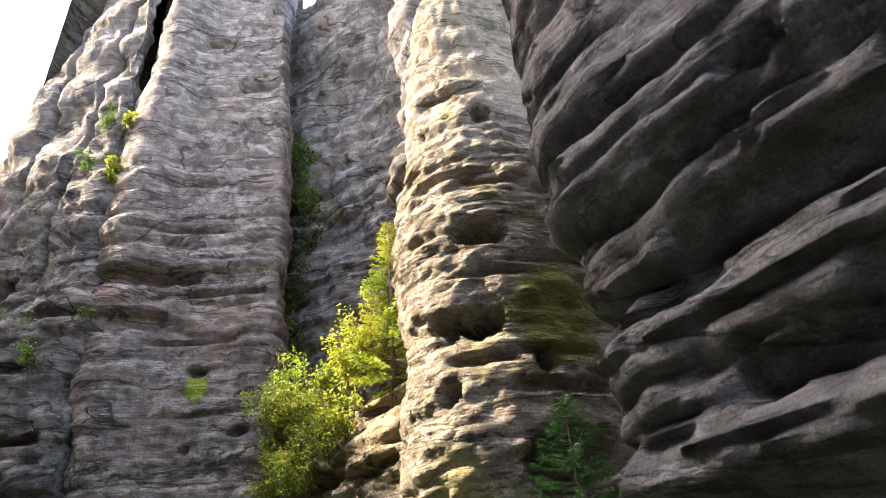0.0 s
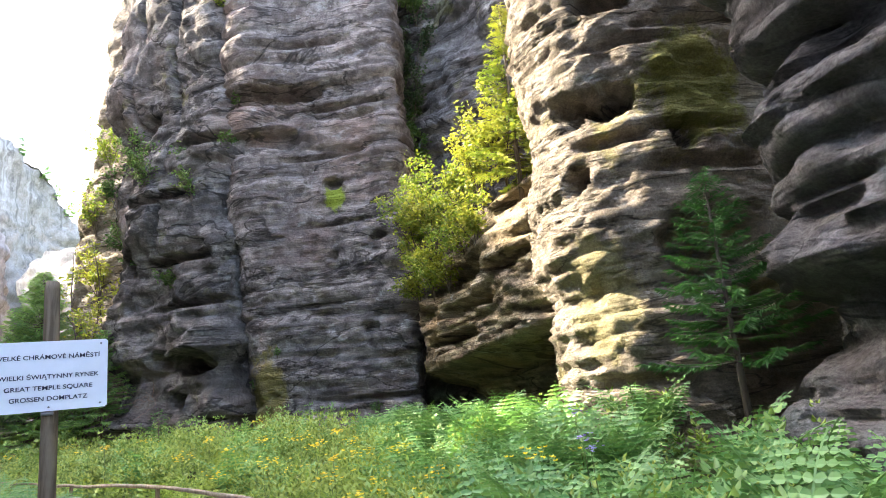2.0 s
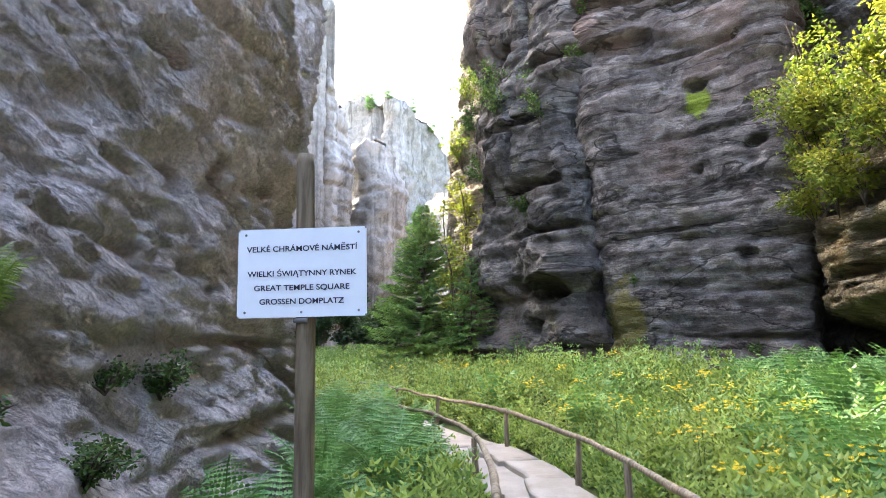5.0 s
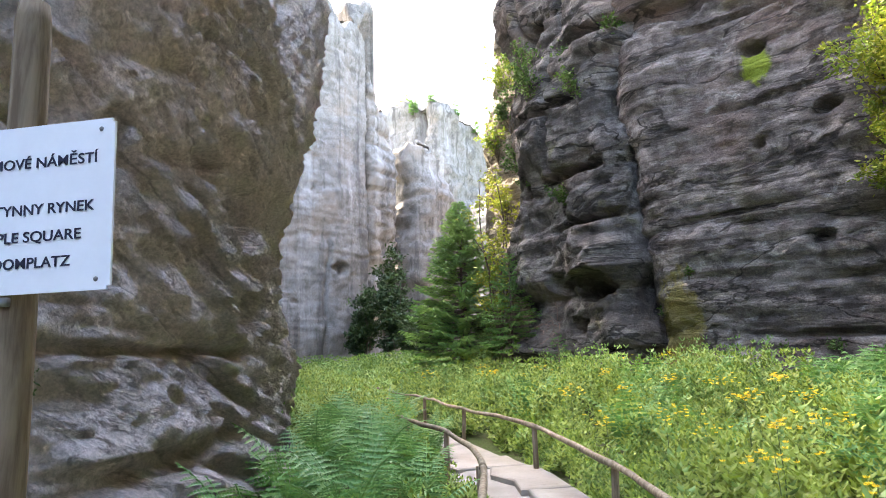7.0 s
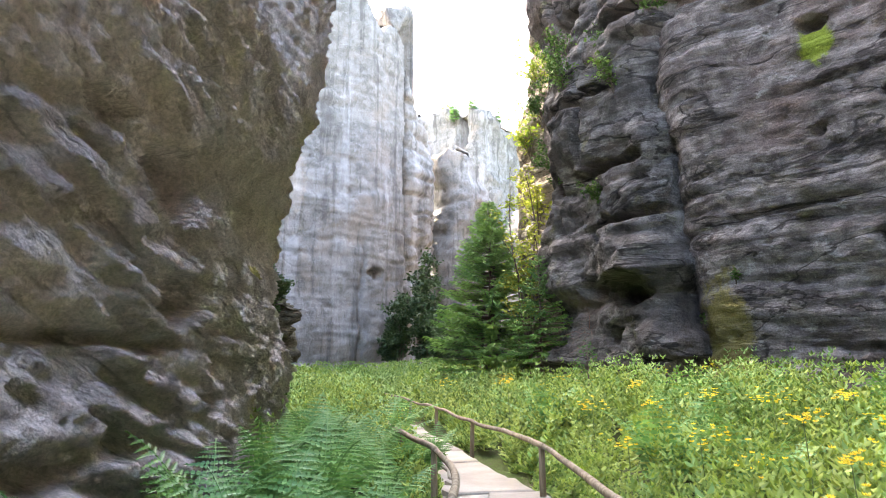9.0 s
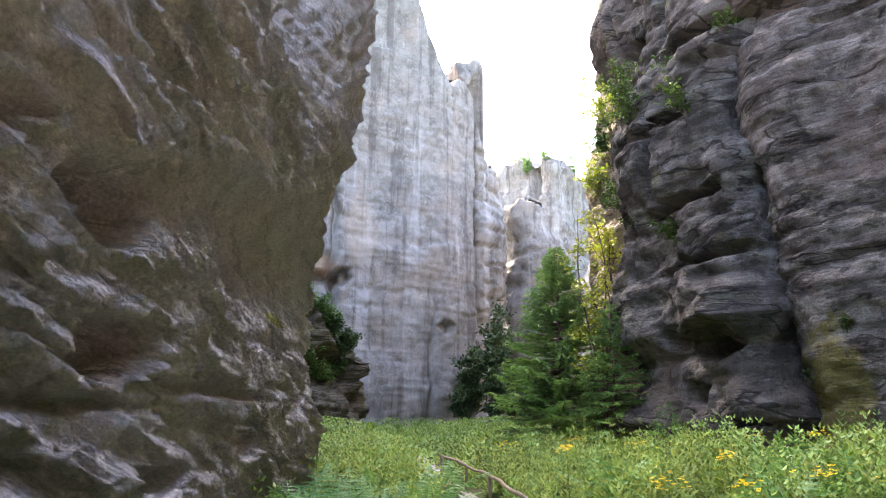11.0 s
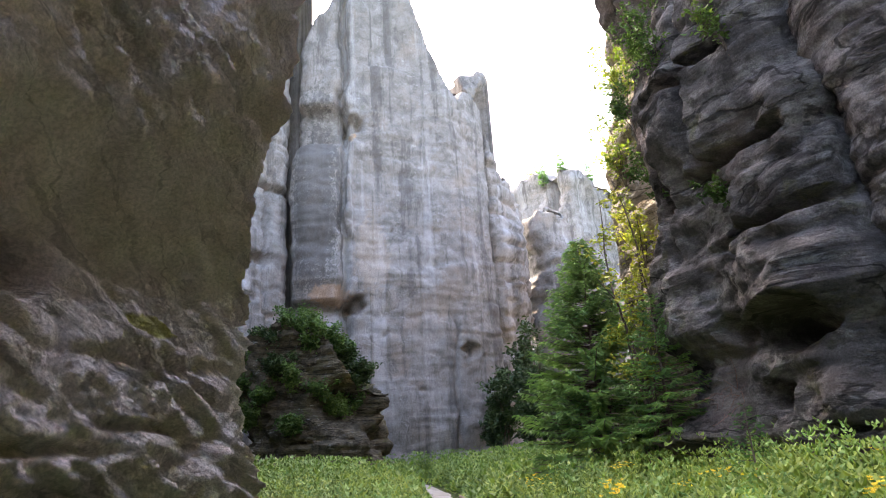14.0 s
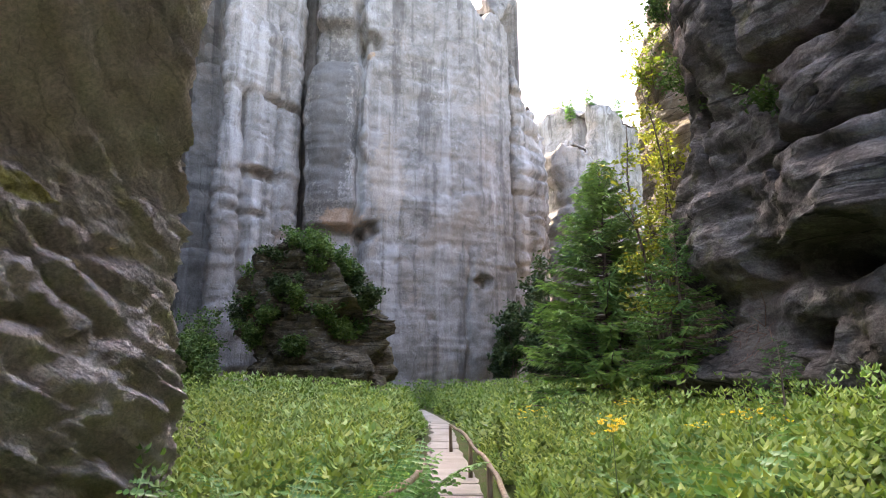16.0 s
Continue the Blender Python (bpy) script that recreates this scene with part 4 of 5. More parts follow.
def blades(base, along, across, length, width, fold=0.25, droop=0.2, small=False):
    """Many leaves at once, each a folded, rounded blade of four triangles, or of two where they are small."""
    n = len(base)
    along = along / (np.linalg.norm(along, axis=1)[:, None] + 1e-9)
    across = across - (across * along).sum(1)[:, None] * along
    across /= np.linalg.norm(across, axis=1)[:, None] + 1e-9
    up = np.cross(across, along)
    L, Wd = length[:, None], width[:, None]
    tip = base + along * L - up * L * droop
    if small:
        mid = base + along * L * 0.42 + up * (Wd * fold - L * droop * 0.2)
        v = np.stack([base, mid - across * Wd * 0.5, tip, mid + across * Wd * 0.5], 1).reshape(-1, 3)
        k = np.arange(n)[:, None] * 4
        return v, np.concatenate([k + np.array([0, 2, 1]), k + np.array([0, 3, 2])], 0)
    sides = []
    for at, half in ((0.28, 0.42), (0.64, 0.36)):
        for sgn in (-1, 1):
            sides.append(base + along * L * at + sgn * across * Wd * half + up * (Wd * fold + L * 0.04 - L * droop * at * at))
    v = np.stack([base, sides[0], sides[2], tip, sides[3], sides[1]], 1).reshape(-1, 3)
    k = np.arange(n)[:, None] * 6
    f = np.concatenate([k + np.array([0, 2, 1]), k + np.array([0, 3, 2]), k + np.array([0, 4, 3]), k + np.array([0, 5, 4])], 0)
    return v, f


def many(name, verts, faces, material, parent=None):
    me = bpy.data.meshes.new(name)
    me.vertices.add(len(verts))
    me.vertices.foreach_set("co", np.asarray(verts, np.float32).reshape(-1))
    me.loops.add(faces.size)
    me.loops.foreach_set("vertex_index", faces.reshape(-1).astype(np.int32))
    me.polygons.add(len(faces))
    me.polygons.foreach_set("loop_start", np.arange(0, faces.size, 3, dtype=np.int32))
    me.materials.append(material)
    me.update(calc_edges=True)
    ob = new(name, me)
    if parent:
        ob.parent = parent
    return ob


def unit_random(rng, n):
    d = rng.normal(size=(n, 3))
    return d / np.linalg.norm(d, axis=1)[:, None]


def meadow(name, label, count, box, seed, leaf=(0.06, 0.12), leaves=14, tall=(0.4, 0.85), keep=None, material=None, small=False):
    rng = np.random.default_rng(seed)
    x, y = rng.uniform(box[0], box[1], count), rng.uniform(box[2], box[3], count)
    r = route_distance(x, y)
    ok = r > 0.62 + 0.15 * fbm(x, y, 0 * x, 2, 3)
    if tall[0] > 0.3:
        ok &= fbm(x * 1.2, y * 1.2, 0 * x, 2, 29) > -0.40
    if keep is not None:
        ok &= keep(x, y)
    x, y, r = x[ok], y[ok], r[ok]
    g = ground_height(x, y)
    size = rng.uniform(tall[0], tall[1], len(x)) * smooth(0.40, 1.05, r) * (1 + 0.30 * fbm(x * 0.5, y * 0.5, 0 * x, 2, 9) + 0.5 * fbm(x * 1.1, y * 1.1, 0 * x, 2, 19)) + 0.06
    size = np.minimum(size, 1.12 * tall[1])
    # leaves sit in tiers round a leaning stem, long below the middle and short at the tip
    per = 4
    tiers = max(2, leaves // per)
    n = len(x) * tiers * per
    own = np.repeat(np.arange(len(x)), tiers * per)
    tier = np.tile(np.repeat(np.arange(tiers), per), len(x))
    turn = np.tile(np.arange(per), len(x) * tiers)
    level = np.clip(0.30 + 0.70 * (tier + rng.uniform(-0.25, 0.25, n)) / max(1, tiers - 1), 0.2, 1.02)
    ang = rng.uniform(0, 6.3, len(x))[own] + turn * (2 * np.pi / per) + tier * 0.8 + rng.normal(0, 0.25, n)
    tilt = rng.normal(0, 0.16, (len(x), 2))[own] * (size[own] * level)[:, None]
    base = np.stack([x[own] + tilt[:, 0] + 0.01 * np.cos(ang), y[own] + tilt[:, 1] + 0.01 * np.sin(ang), g[own] + size[own] * level], 1)
    along = np.stack([np.cos(ang), np.sin(ang), 0.75 * level - 0.25 + rng.normal(0, 0.18, n)], 1)
    across = np.stack([-np.sin(ang), np.cos(ang), rng.normal(0, 0.22, n)], 1)
    L = rng.uniform(leaf[0], leaf[1], n) * rng.uniform(0.75, 1.3, len(x))[own] * (1.15 - 0.55 * level)
    v, f = blades(base, along, across, L, L * rng.uniform(0.5, 0.78, n), droop=0.3, small=small)
    ob = many(name, v, f, material or HERB)
    tagged(ob, label, "plants", kind="stuff")
    return ob


def open_ground(x, y):
    wall = np.interp(y, [-6, 0, 4, 5.5, 7.7, 9.2, 10.8, 11.4, 12.5, 30, 45], [-2.3, -1.9, -1.9, -2.2, -3.3, -3.85, -4.5, -6, -12, -24, -26])
    right = np.interp(y, [-6, 0, 1.5, 3, 4.2, 6, 12, 13, 15, 16, 21, 24, 50], [3.4, 4.3, 4.6, 5.6, 5.6, 6.0, 6.5, 6.4, 3.6, 2.0, -0.6, -2, -4])
    return (x > wall) & (x < right)


# ---- ferns
def frond(length, seed, rich):
    """An arching rib with two rows of separate, lobed leaflets that shorten towards the tip."""
    rng = np.random.default_rng(seed)
    n = 22 if rich else 15
    t = np.linspace(0, 1, n + 1)
    bend = 1.15 + rng.uniform(-0.15, 0.2)
    ang = np.pi / 2 * 0.92 - bend * t ** 1.3
    stepv = np.stack([np.cos(ang), 0 * ang, np.sin(ang)], 1) * length / n
    spine = np.vstack([[0, 0, 0], np.cumsum(stepv, 0)])[: n + 1]
    way = stepv / np.linalg.norm(stepv, axis=1)[:, None]
    v, f = [], []
    lobes = 6 if rich else 3
    for side in (-1, 1):
        for k in range(3, n + 1):
            u = t[k]
            size = length * 0.24 * max(0.05, math.sin(math.pi * min(1, 0.14 + 0.86 * u)) ** 0.8) * rng.uniform(0.88, 1.1)
            d = np.array([0, side, 0]) * 0.93 + way[k] * rng.uniform(0.25, 0.4) + np.array([0, 0, rng.uniform(-0.22, 0.0)])
            d /= np.linalg.norm(d)
            rise = np.cross(way[k], d) * side
            half = 0.46 * length / n * (0.55 + 0.45 * size / (length * 0.24))
            rib = [spine[k] + d * size * j / lobes - np.array([0, 0, 0.16 * size * (j / lobes) ** 2]) for j in range(lobes + 1)]
            for j in range(lobes):
                w = 1 - 0.8 * (j / lobes) ** 1.5
                for s2 in (-1, 1):
                    b = len(v)
                    a0, a1 = rib[j], rib[j + 1]
                    out = way[k] * s2 * half * w * rng.uniform(0.85, 1.1) + rise * half * 0.25
                    v += [a0, a1, a0 * 0.35 + a1 * 0.65 + out, a0 * 0.8 + a1 * 0.2 + out * 0.8]
                    f += [(b, b + 1, b + 2), (b, b + 2, b + 3)] if s2 > 0 else [(b, b + 2, b + 1), (b, b + 3, b + 2)]
    v, f = np.array(v), np.array(f)
    sv, sf = tube(spine[::2] if n % 2 == 0 else np.vstack([spine[::2], spine[-1:]]), 0.004 * length / 0.8, 3)
    k = len(v)
    tri = [(face[0] + k, face[j] + k, face[j + 1] + k) for face in sf for j in range(1, len(face) - 1)]
    me = bpy.data.meshes.new("frond")
    me.from_pydata(np.vstack([v, np.array(sv)]).tolist(), [], np.vstack([f, np.array(tri)]).tolist())
    me.materials.append(FERN)
    return me


FRONDS = [frond(0.8, 60 + k, False) for k in range(4)]
FRONDS_RICH = [frond(1.0, 80 + k, True) for k in range(4)]


def fern_plant(seed, rich):
    rng = random.Random(seed)
    root = empty("fern", 0, 0, -50)
    tagged(root, "green lady fern with arching feathery fronds", "fern", group="ferns beside the path")
    n = rng.randint(8, 10)
    for k in range(n):
        ob = new("frond", rng.choice(FRONDS_RICH if rich else FRONDS))
        ob.parent = root
        ob.rotation_euler = (rng.uniform(-0.15, 0.15), rng.uniform(-0.25, 0.30), 2 * math.pi * (k + rng.uniform(-0.3, 0.3)) / n)
        ob.scale = [rng.uniform(0.75, 1.1)] * 3
    return root


def fern_ground(x, y):
    return (x > 1.9 + 0.22 * np.maximum(0, y - 1)) & (y < 11.5)


def scatter_ferns():
    models = [fern_plant(200 + k, False) for k in range(5)]
    rich = [fern_plant(220 + k, True) for k in range(3)]
    rng = random.Random(33)
    used = set()
    spots = [(-1.35, 3.6, 1.05), (-0.75, 3.1, 0.8), (-1.6, 2.7, 0.95), (-0.95, 4.3, 1.1), (-1.65, 4.9, 1.1), (-0.7, 5.2, 0.9), (-1.3, 5.7, 1.15), (-1.9, 6.2, 1.1), (-1.2, 2.2, 0.85), (-1.0, 6.4, 0.95), (-1.75, 7.0, 1.05), (-2.4, 7.5, 1.1), (-1.5, 1.6, 0.75), (-2.6, 8.6, 1.0), (-2.2, 9.6, 1.1), (-1.9, 8.3, 0.9), (-3.0, 10.4, 1.1), (-2.7, 11.4, 1.0), (-1.75, 8.95, 0.8), (-2.5, 9.0, 1.0), (-1.55, 9.7, 0.75), (-3.3, 9.6, 1.0)]
    for x, y, size in spots:
        place_fern(rng, rich, used, x, y, size)
    tries = 0
    wanted = 150
    while wanted and tries < 4000:
        tries += 1
        x, y = rng.uniform(1.6, 6.3), rng.uniform(-2.5, 13)
        near_right = fern_ground(x, y)
        if not near_right or not open_ground(np.array(x + 0.35), np.array(y)) or route_distance(np.array([x]), np.array([y]))[0] < 1.3:
            continue
        place_fern(rng, models, used, x, y, rng.uniform(1.05, 1.5))
        wanted -= 1
    for x, y in ((1.4, 13.8), (2.3, 13.2), (0.6, 14.6), (1.9, 12.2), (0.2, 12.6), (3.1, 12.4), (-2.9, 9.3), (-3.1, 12.6), (-3.7, 11.6), (-4.3, 13.0), (1.3, 9.0), (1.7, 10.1), (2.1, 8.2), (-4.9, 14.6), (-0.2, 11.4), (2.6, 10.9)):
        place_fern(rng, models, used, x, y, 1.45)


def place_fern(rng, models, used, x, y, size):
    m = rng.choice(models)
    at = Matrix.Translation((x, y, float(ground_height(x, y)) - 0.02)) @ Matrix.Rotation(rng.uniform(0, 6.3), 4, "Z") @ Matrix.Diagonal((size, size, size, 1))
    if m.name not in used:
        used.add(m.name)
        m.matrix_basis = at
    else:
        m2 = copy_thing(m, Matrix.Identity(4))
        m2.matrix_basis = at


scatter_ferns()

NOT_FERN = lambda x, y: open_ground(x, y) & ~((x < -0.6) & (y < 8.2)) & ~((x < -0.35) & (y < 1.8)) & ~(fern_ground(x - 0.25, y) & (np.sin(x * 37 + y * 53) < 0.75))
meadow("undergrowth", "bright green leafy meadow herbs beside the path", 7600, (-4.4, 6.5, -4, 10), 1, leaf=(0.055, 0.105), leaves=24, tall=(0.30, 0.75), keep=NOT_FERN)
meadow("undergrowth", "pale grey green nettles among the herbs", 1500, (-4.2, 6.5, -4, 11), 7, leaf=(0.07, 0.12), leaves=24, tall=(0.45, 0.9), keep=lambda x, y: NOT_FERN(x, y) & (x > 0) & (fbm(x * 0.7, y * 0.7, 0 * x, 2, 37) > -0.1), material=PALE)
meadow("undergrowth", "light green herbs before the dark towers", 5600, (-9, 4, 9.8, 19), 6, leaf=(0.07, 0.12), leaves=24, tall=(0.45, 0.95), keep=open_ground)
meadow("undergrowth", "pale green nettles before the dark towers", 1300, (-9, 4, 9.8, 19), 8, leaf=(0.08, 0.13), leaves=24, tall=(0.6, 1.1), keep=lambda x, y: open_ground(x, y) & (fbm(x * 0.6, y * 0.6, 0 * x, 2, 37) > -0.05), material=PALE)
meadow("undergrowth", "bright green leafy herbs across the valley meadow", 11000, (-26, 3, 18.5, 44), 2, leaf=(0.13, 0.24), leaves=16, tall=(0.5, 1.1), keep=open_ground, small=True)
meadow("grass_verge", "low grass and weeds along the path edge", 6500, (-3, 2.2, -5, 14), 4, leaf=(0.04, 0.085), leaves=12, tall=(0.10, 0.36), keep=lambda x, y: (route_distance(x, y) < 1.25) & open_ground(x, y) & ~((x < -0.5) & (y < 1.8)), small=True)


# ---- flowers
def flower(name, label, x, y, height, heads, spread, size, tone, seed, group):
    rng = np.random.default_rng(seed)
    g = float(ground_height(x, y))
    root = empty(name, x, y, g)
    tagged(root, label, "flower", group=group)
    v, f = tube([(0, 0, 0), (0.02, 0.01, height * 0.5), (0.0, 0.02, height)], [0.006, 0.005, 0.003], 5)
    mesh_object("stem", v, f, STEM, root)
    n = heads * 9
    c = np.stack([rng.normal(0, spread, heads), rng.normal(0, spread, heads), height + rng.normal(0, spread * 0.4, heads)], 1)
    own = np.repeat(np.arange(heads), 9)
    ang = np.tile(np.linspace(0, 2 * np.pi, 9, endpoint=False), heads)
    along = np.stack([np.cos(ang), np.sin(ang), rng.uniform(0.0, 0.5, n)], 1)
    v, f = blades(c[own], along, np.stack([-np.sin(ang), np.cos(ang), 0 * ang], 1), np.full(n, size), np.full(n, size * 0.6))
    many("blossom", v, f, tone, root)
    n = 10
    lv = rng.uniform(0.1, 0.85, n) * height
    ang = rng.uniform(0, 6.3, n)
    v, f = blades(np.stack([0 * lv, 0 * lv, lv], 1), np.stack([np.cos(ang), np.sin(ang), 0.3 + 0 * ang], 1), np.stack([-np.sin(ang), np.cos(ang), 0 * ang], 1), np.full(n, 0.13), np.full(n, 0.04))
    many("foliage", v, f, HERB, root)


frng = random.Random(77)
for x, y, h in ((2.27, 7.2, 0.95), (-1.35, 13.6, 1.05), (-0.05, 12.8, 0.95), (1.9, 5.0, 0.7), (2.1, 5.6, 0.8), (2.6, 6.1, 0.75), (1.7, 6.3, 0.7), (1.5, 7.4, 0.8), (2.9, 7.4, 0.8), (-0.8, 11.2, 1.1), (3.0, 8.6, 0.85), (1.2, 9.2, 0.85), (2.0, 10.2, 0.9), (1.6, 14.2, 0.9), (2.4, 13.6, 0.9), (2.2, 4.2, 0.7), (1.8, 3.4, 0.65), (2.5, 3.2, 0.75), (1.1, 11.4, 0.9), (0.5, 10.0, 0.8), (-0.6, 14.6, 0.9), (2.7, 1.6, 0.9), (1.75, 8.3, 0.8), (0.9, 7.9, 0.7), (2.9, 5.2, 0.8), (1.9, 2.3, 0.7), (2.5, 9.3, 0.85), (-3.2, 16.5, 0.9), (-1.9, 17.5, 0.95), (0.3, 13.9, 0.9)):
    flower("ragwort", "tall yellow ragwort in bloom among the herbs", x, y, h + 0.08, frng.randint(14, 26), frng.uniform(0.06, 0.12), 0.024, GOLD, int(abs(x * 100 + y * 7)), "yellow flowers in the meadow")
for x, y, h in ((2.75, 0.95, 1.0), (3.5, 2.1, 1.0), (3.1, 1.5, 0.95)):
    flower("bellflower", "violet bellflower among the ferns", x, y, h, 14, 0.035, 0.014, VIOLET, int(x * 70), "violet flowers among the ferns")
for k in range(14):
    x, y = frng.uniform(-0.75, -0.25), frng.uniform(2.6, 5.2)
    flower("white_flower", "small white flower beside the rail", x, y, frng.uniform(0.25, 0.45), 5, 0.03, 0.008, WHITE, 300 + k, "white flowers by the rail")


# ---- conifers
def conifer(name, label, x, y, z, height, radius, seed, material, whorl=0.26, per=7, twigs=26, twig=0.16, bare=0.04, base_shape=0.0):
    rng = np.random.default_rng(seed)
    root = empty(name, x, y, z)
    tagged(root, label, "tree")
    tv, tf = [], []
    pieces = [tube([(0, 0, -0.3), (0.01, 0.01, height * 0.4), (0, 0, height * 0.97)], [height * 0.014, height * 0.010, 0.006], 8, 0.1, seed)]
    base, along, across, L, W = [], [], [], [], []
    level = height * bare + 0.05
    while level < height * 0.985:
        u = level / height
        reach = radius * (1 - u) ** 0.85 * (0.55 + 0.45 * min(1, u / 0.12 + base_shape)) + 0.05
        for k in range(per):
            a = rng.uniform(0, 2 * np.pi)
            lean = rng.uniform(0.75, 1.15) * reach
            drop = (0.30 * (1 - u) - 0.28 * u) * lean
            nb = 6
            tt = np.linspace(0, 1, nb)
            curve = np.stack([np.cos(a) * lean * tt, np.sin(a) * lean * tt, level + rng.uniform(-0.08, 0.08) - drop * tt ** 1.2 + 0.16 * lean * tt ** 3], 1)
            pieces.append(tube(curve, np.linspace(0.012, 0.003, nb) * max(0.35, lean), 4))
            m = max(6, int(twigs * lean / radius))
            ts = rng.uniform(0.12, 1.0, m) ** 0.8
            p = np.stack([np.interp(ts, tt, curve[:, j]) for j in range(3)], 1)
            out = np.array([np.cos(a), np.sin(a), -0.1])
            side = np.array([-np.sin(a), np.cos(a), 0]) * rng.choice([-1, 1], m)[:, None]
            d = out * rng.uniform(0.35, 0.9, m)[:, None] + side * rng.uniform(0.2, 0.9, m)[:, None] + np.stack([0 * ts, 0 * ts, rng.uniform(-0.45, 0.15, m)], 1)
            size = twig * rng.uniform(0.6, 1.25, m) * (0.55 + 0.45 * lean / radius)
            for turn in (np.array([0, 0, 1.0]), out):
                base.append(p)
                along.append(d)
                across.append(np.cross(d, turn) + 1e-3)
                L.append(size)
                W.append(size * 0.15)
        level += whorl * (0.45 + 0.55 * (1 - u)) * rng.uniform(0.85, 1.15)
    v, f = join(pieces)
    mesh_object("trunk", v, f, BARK, root, "brown trunk with thin limbs")
    v, f = blades(np.vstack(base), np.vstack(along), np.vstack(across), np.concatenate(L), np.concatenate(W), 0.05, 0.12, small=True)
    many("crown", v, f, material, root)
    return root


conifer("spruce_tree", "young dark green spruce at the meadow edge", -3.35, 23.2, 0.2, 7.1, 2.65, 5, NEEDLE, whorl=0.21, per=12, twigs=130, twig=0.27)
conifer("spruce_sapling", "small bright green spruce sapling in the ferns", 4.86, 1.3, 0.55, 2.95, 1.15, 9, NEEDLE_NEW, whorl=0.21, per=9, twigs=150, twig=0.115, bare=0.36)
conifer("spruce_sapling", "small dark spruce on the ledge of the tower", -1.25, 19.9, 1.5, 3.2, 1.2, 15, NEEDLE, whorl=0.2, per=8, twigs=80, twig=0.16)
conifer("spruce_sapling", "tiny spruce sapling among the ferns", 0.25, 15.2, 0.3, 1.6, 0.6, 19, NEEDLE_NEW, whorl=0.2, per=6, twigs=22, twig=0.11)
conifer("larch_sapling", "sunlit yellow green conifer on the rock shelf", 6.35, 6.7, 5.4, 4.0, 0.95, 25, SHRUB_LIT, whorl=0.2, per=8, twigs=80, twig=0.15)


# ---- broadleaved shrubs
def shrub(name, label, x, y, z, height, radius, seed, material, stems=6, leaves=900, leaf=0.075, out=(0, 0), category="shrub"):
    rng = np.random.default_rng(seed)
    root = empty(name, x, y, z)
    tagged(root, label, category)
    pieces, tips = [], []
    for k in range(stems):
        a = rng.uniform(0, 2 * np.pi)
        far = radius * rng.uniform(0.25, 0.9)
        end = np.array([np.cos(a) * far + out[0], np.sin(a) * far + out[1], height * rng.uniform(0.55, 1.0)])
        tt = np.linspace(0, 1, 7)[:, None]
        c = end * np.concatenate([tt ** 1.3, tt ** 1.3, tt ** 0.8], 1) + 0.05 * height * np.concatenate([np.sin(tt * 5 + a), np.cos(tt * 4 + a), 0 * tt], 1) * tt
        pieces.append(tube(c, np.linspace(0.012, 0.003, 7) * max(0.8, height * 0.6), 5))
        for b in range(6):
            t0 = rng.uniform(0.3, 0.95)
            s0 = np.array([np.interp(t0, tt[:, 0], c[:, j]) for j in range(3)])
            d = unit_random(rng, 1)[0] * np.array([1, 1, 0.6]) + np.array([0, 0, 0.25])
            e = s0 + d * radius * rng.uniform(0.25, 0.5)
            mid = (s0 + e) / 2 + np.array([0, 0, 0.04 * height])
            pieces.append(tube([s0, mid, e], [0.005, 0.004, 0.002], 4))
            tips += [(s0 * (1 - w) + e * w) for w in (0.35, 0.6, 0.8, 1.0)]
    v, f = join(pieces)
    mesh_object("woody_stem", v, f, BARK, root)
    tips = np.array(tips)
    own = rng.integers(0, len(tips), leaves)
    base = tips[own] + rng.normal(0, radius * 0.085, (leaves, 3))
    d = unit_random(rng, leaves) * np.array([1, 1, 0.55])
    L = leaf * rng.uniform(0.6, 1.3, leaves)
    v, f = blades(base, d, unit_random(rng, leaves) * np.array([1, 1, 0.4]), L, L * 0.6)
    many("foliage", v, f, material, root)
    return root


def cling(ob, x, y, z):
    """The vertex of a rock nearest to a place."""
    co = np.empty(len(ob.data.vertices) * 3, np.float32)
    ob.data.vertices.foreach_get("co", co)
    co = co.reshape(-1, 3)
    return co[np.argmin(((co - (x, y, z)) ** 2).sum(1))].tolist()


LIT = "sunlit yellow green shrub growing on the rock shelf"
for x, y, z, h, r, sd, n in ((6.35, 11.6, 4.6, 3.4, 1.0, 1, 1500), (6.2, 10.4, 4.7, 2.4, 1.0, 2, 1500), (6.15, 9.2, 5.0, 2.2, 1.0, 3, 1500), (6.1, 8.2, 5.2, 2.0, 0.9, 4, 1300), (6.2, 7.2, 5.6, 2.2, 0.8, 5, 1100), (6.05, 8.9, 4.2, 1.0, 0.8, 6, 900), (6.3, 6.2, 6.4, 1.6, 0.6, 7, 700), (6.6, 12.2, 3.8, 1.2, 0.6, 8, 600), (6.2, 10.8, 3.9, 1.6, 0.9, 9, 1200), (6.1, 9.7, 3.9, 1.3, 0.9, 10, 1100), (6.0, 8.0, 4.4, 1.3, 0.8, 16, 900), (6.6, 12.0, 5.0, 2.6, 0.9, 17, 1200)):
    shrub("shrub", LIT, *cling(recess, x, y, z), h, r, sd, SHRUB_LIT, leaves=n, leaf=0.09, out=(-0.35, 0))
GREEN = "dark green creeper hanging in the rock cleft"
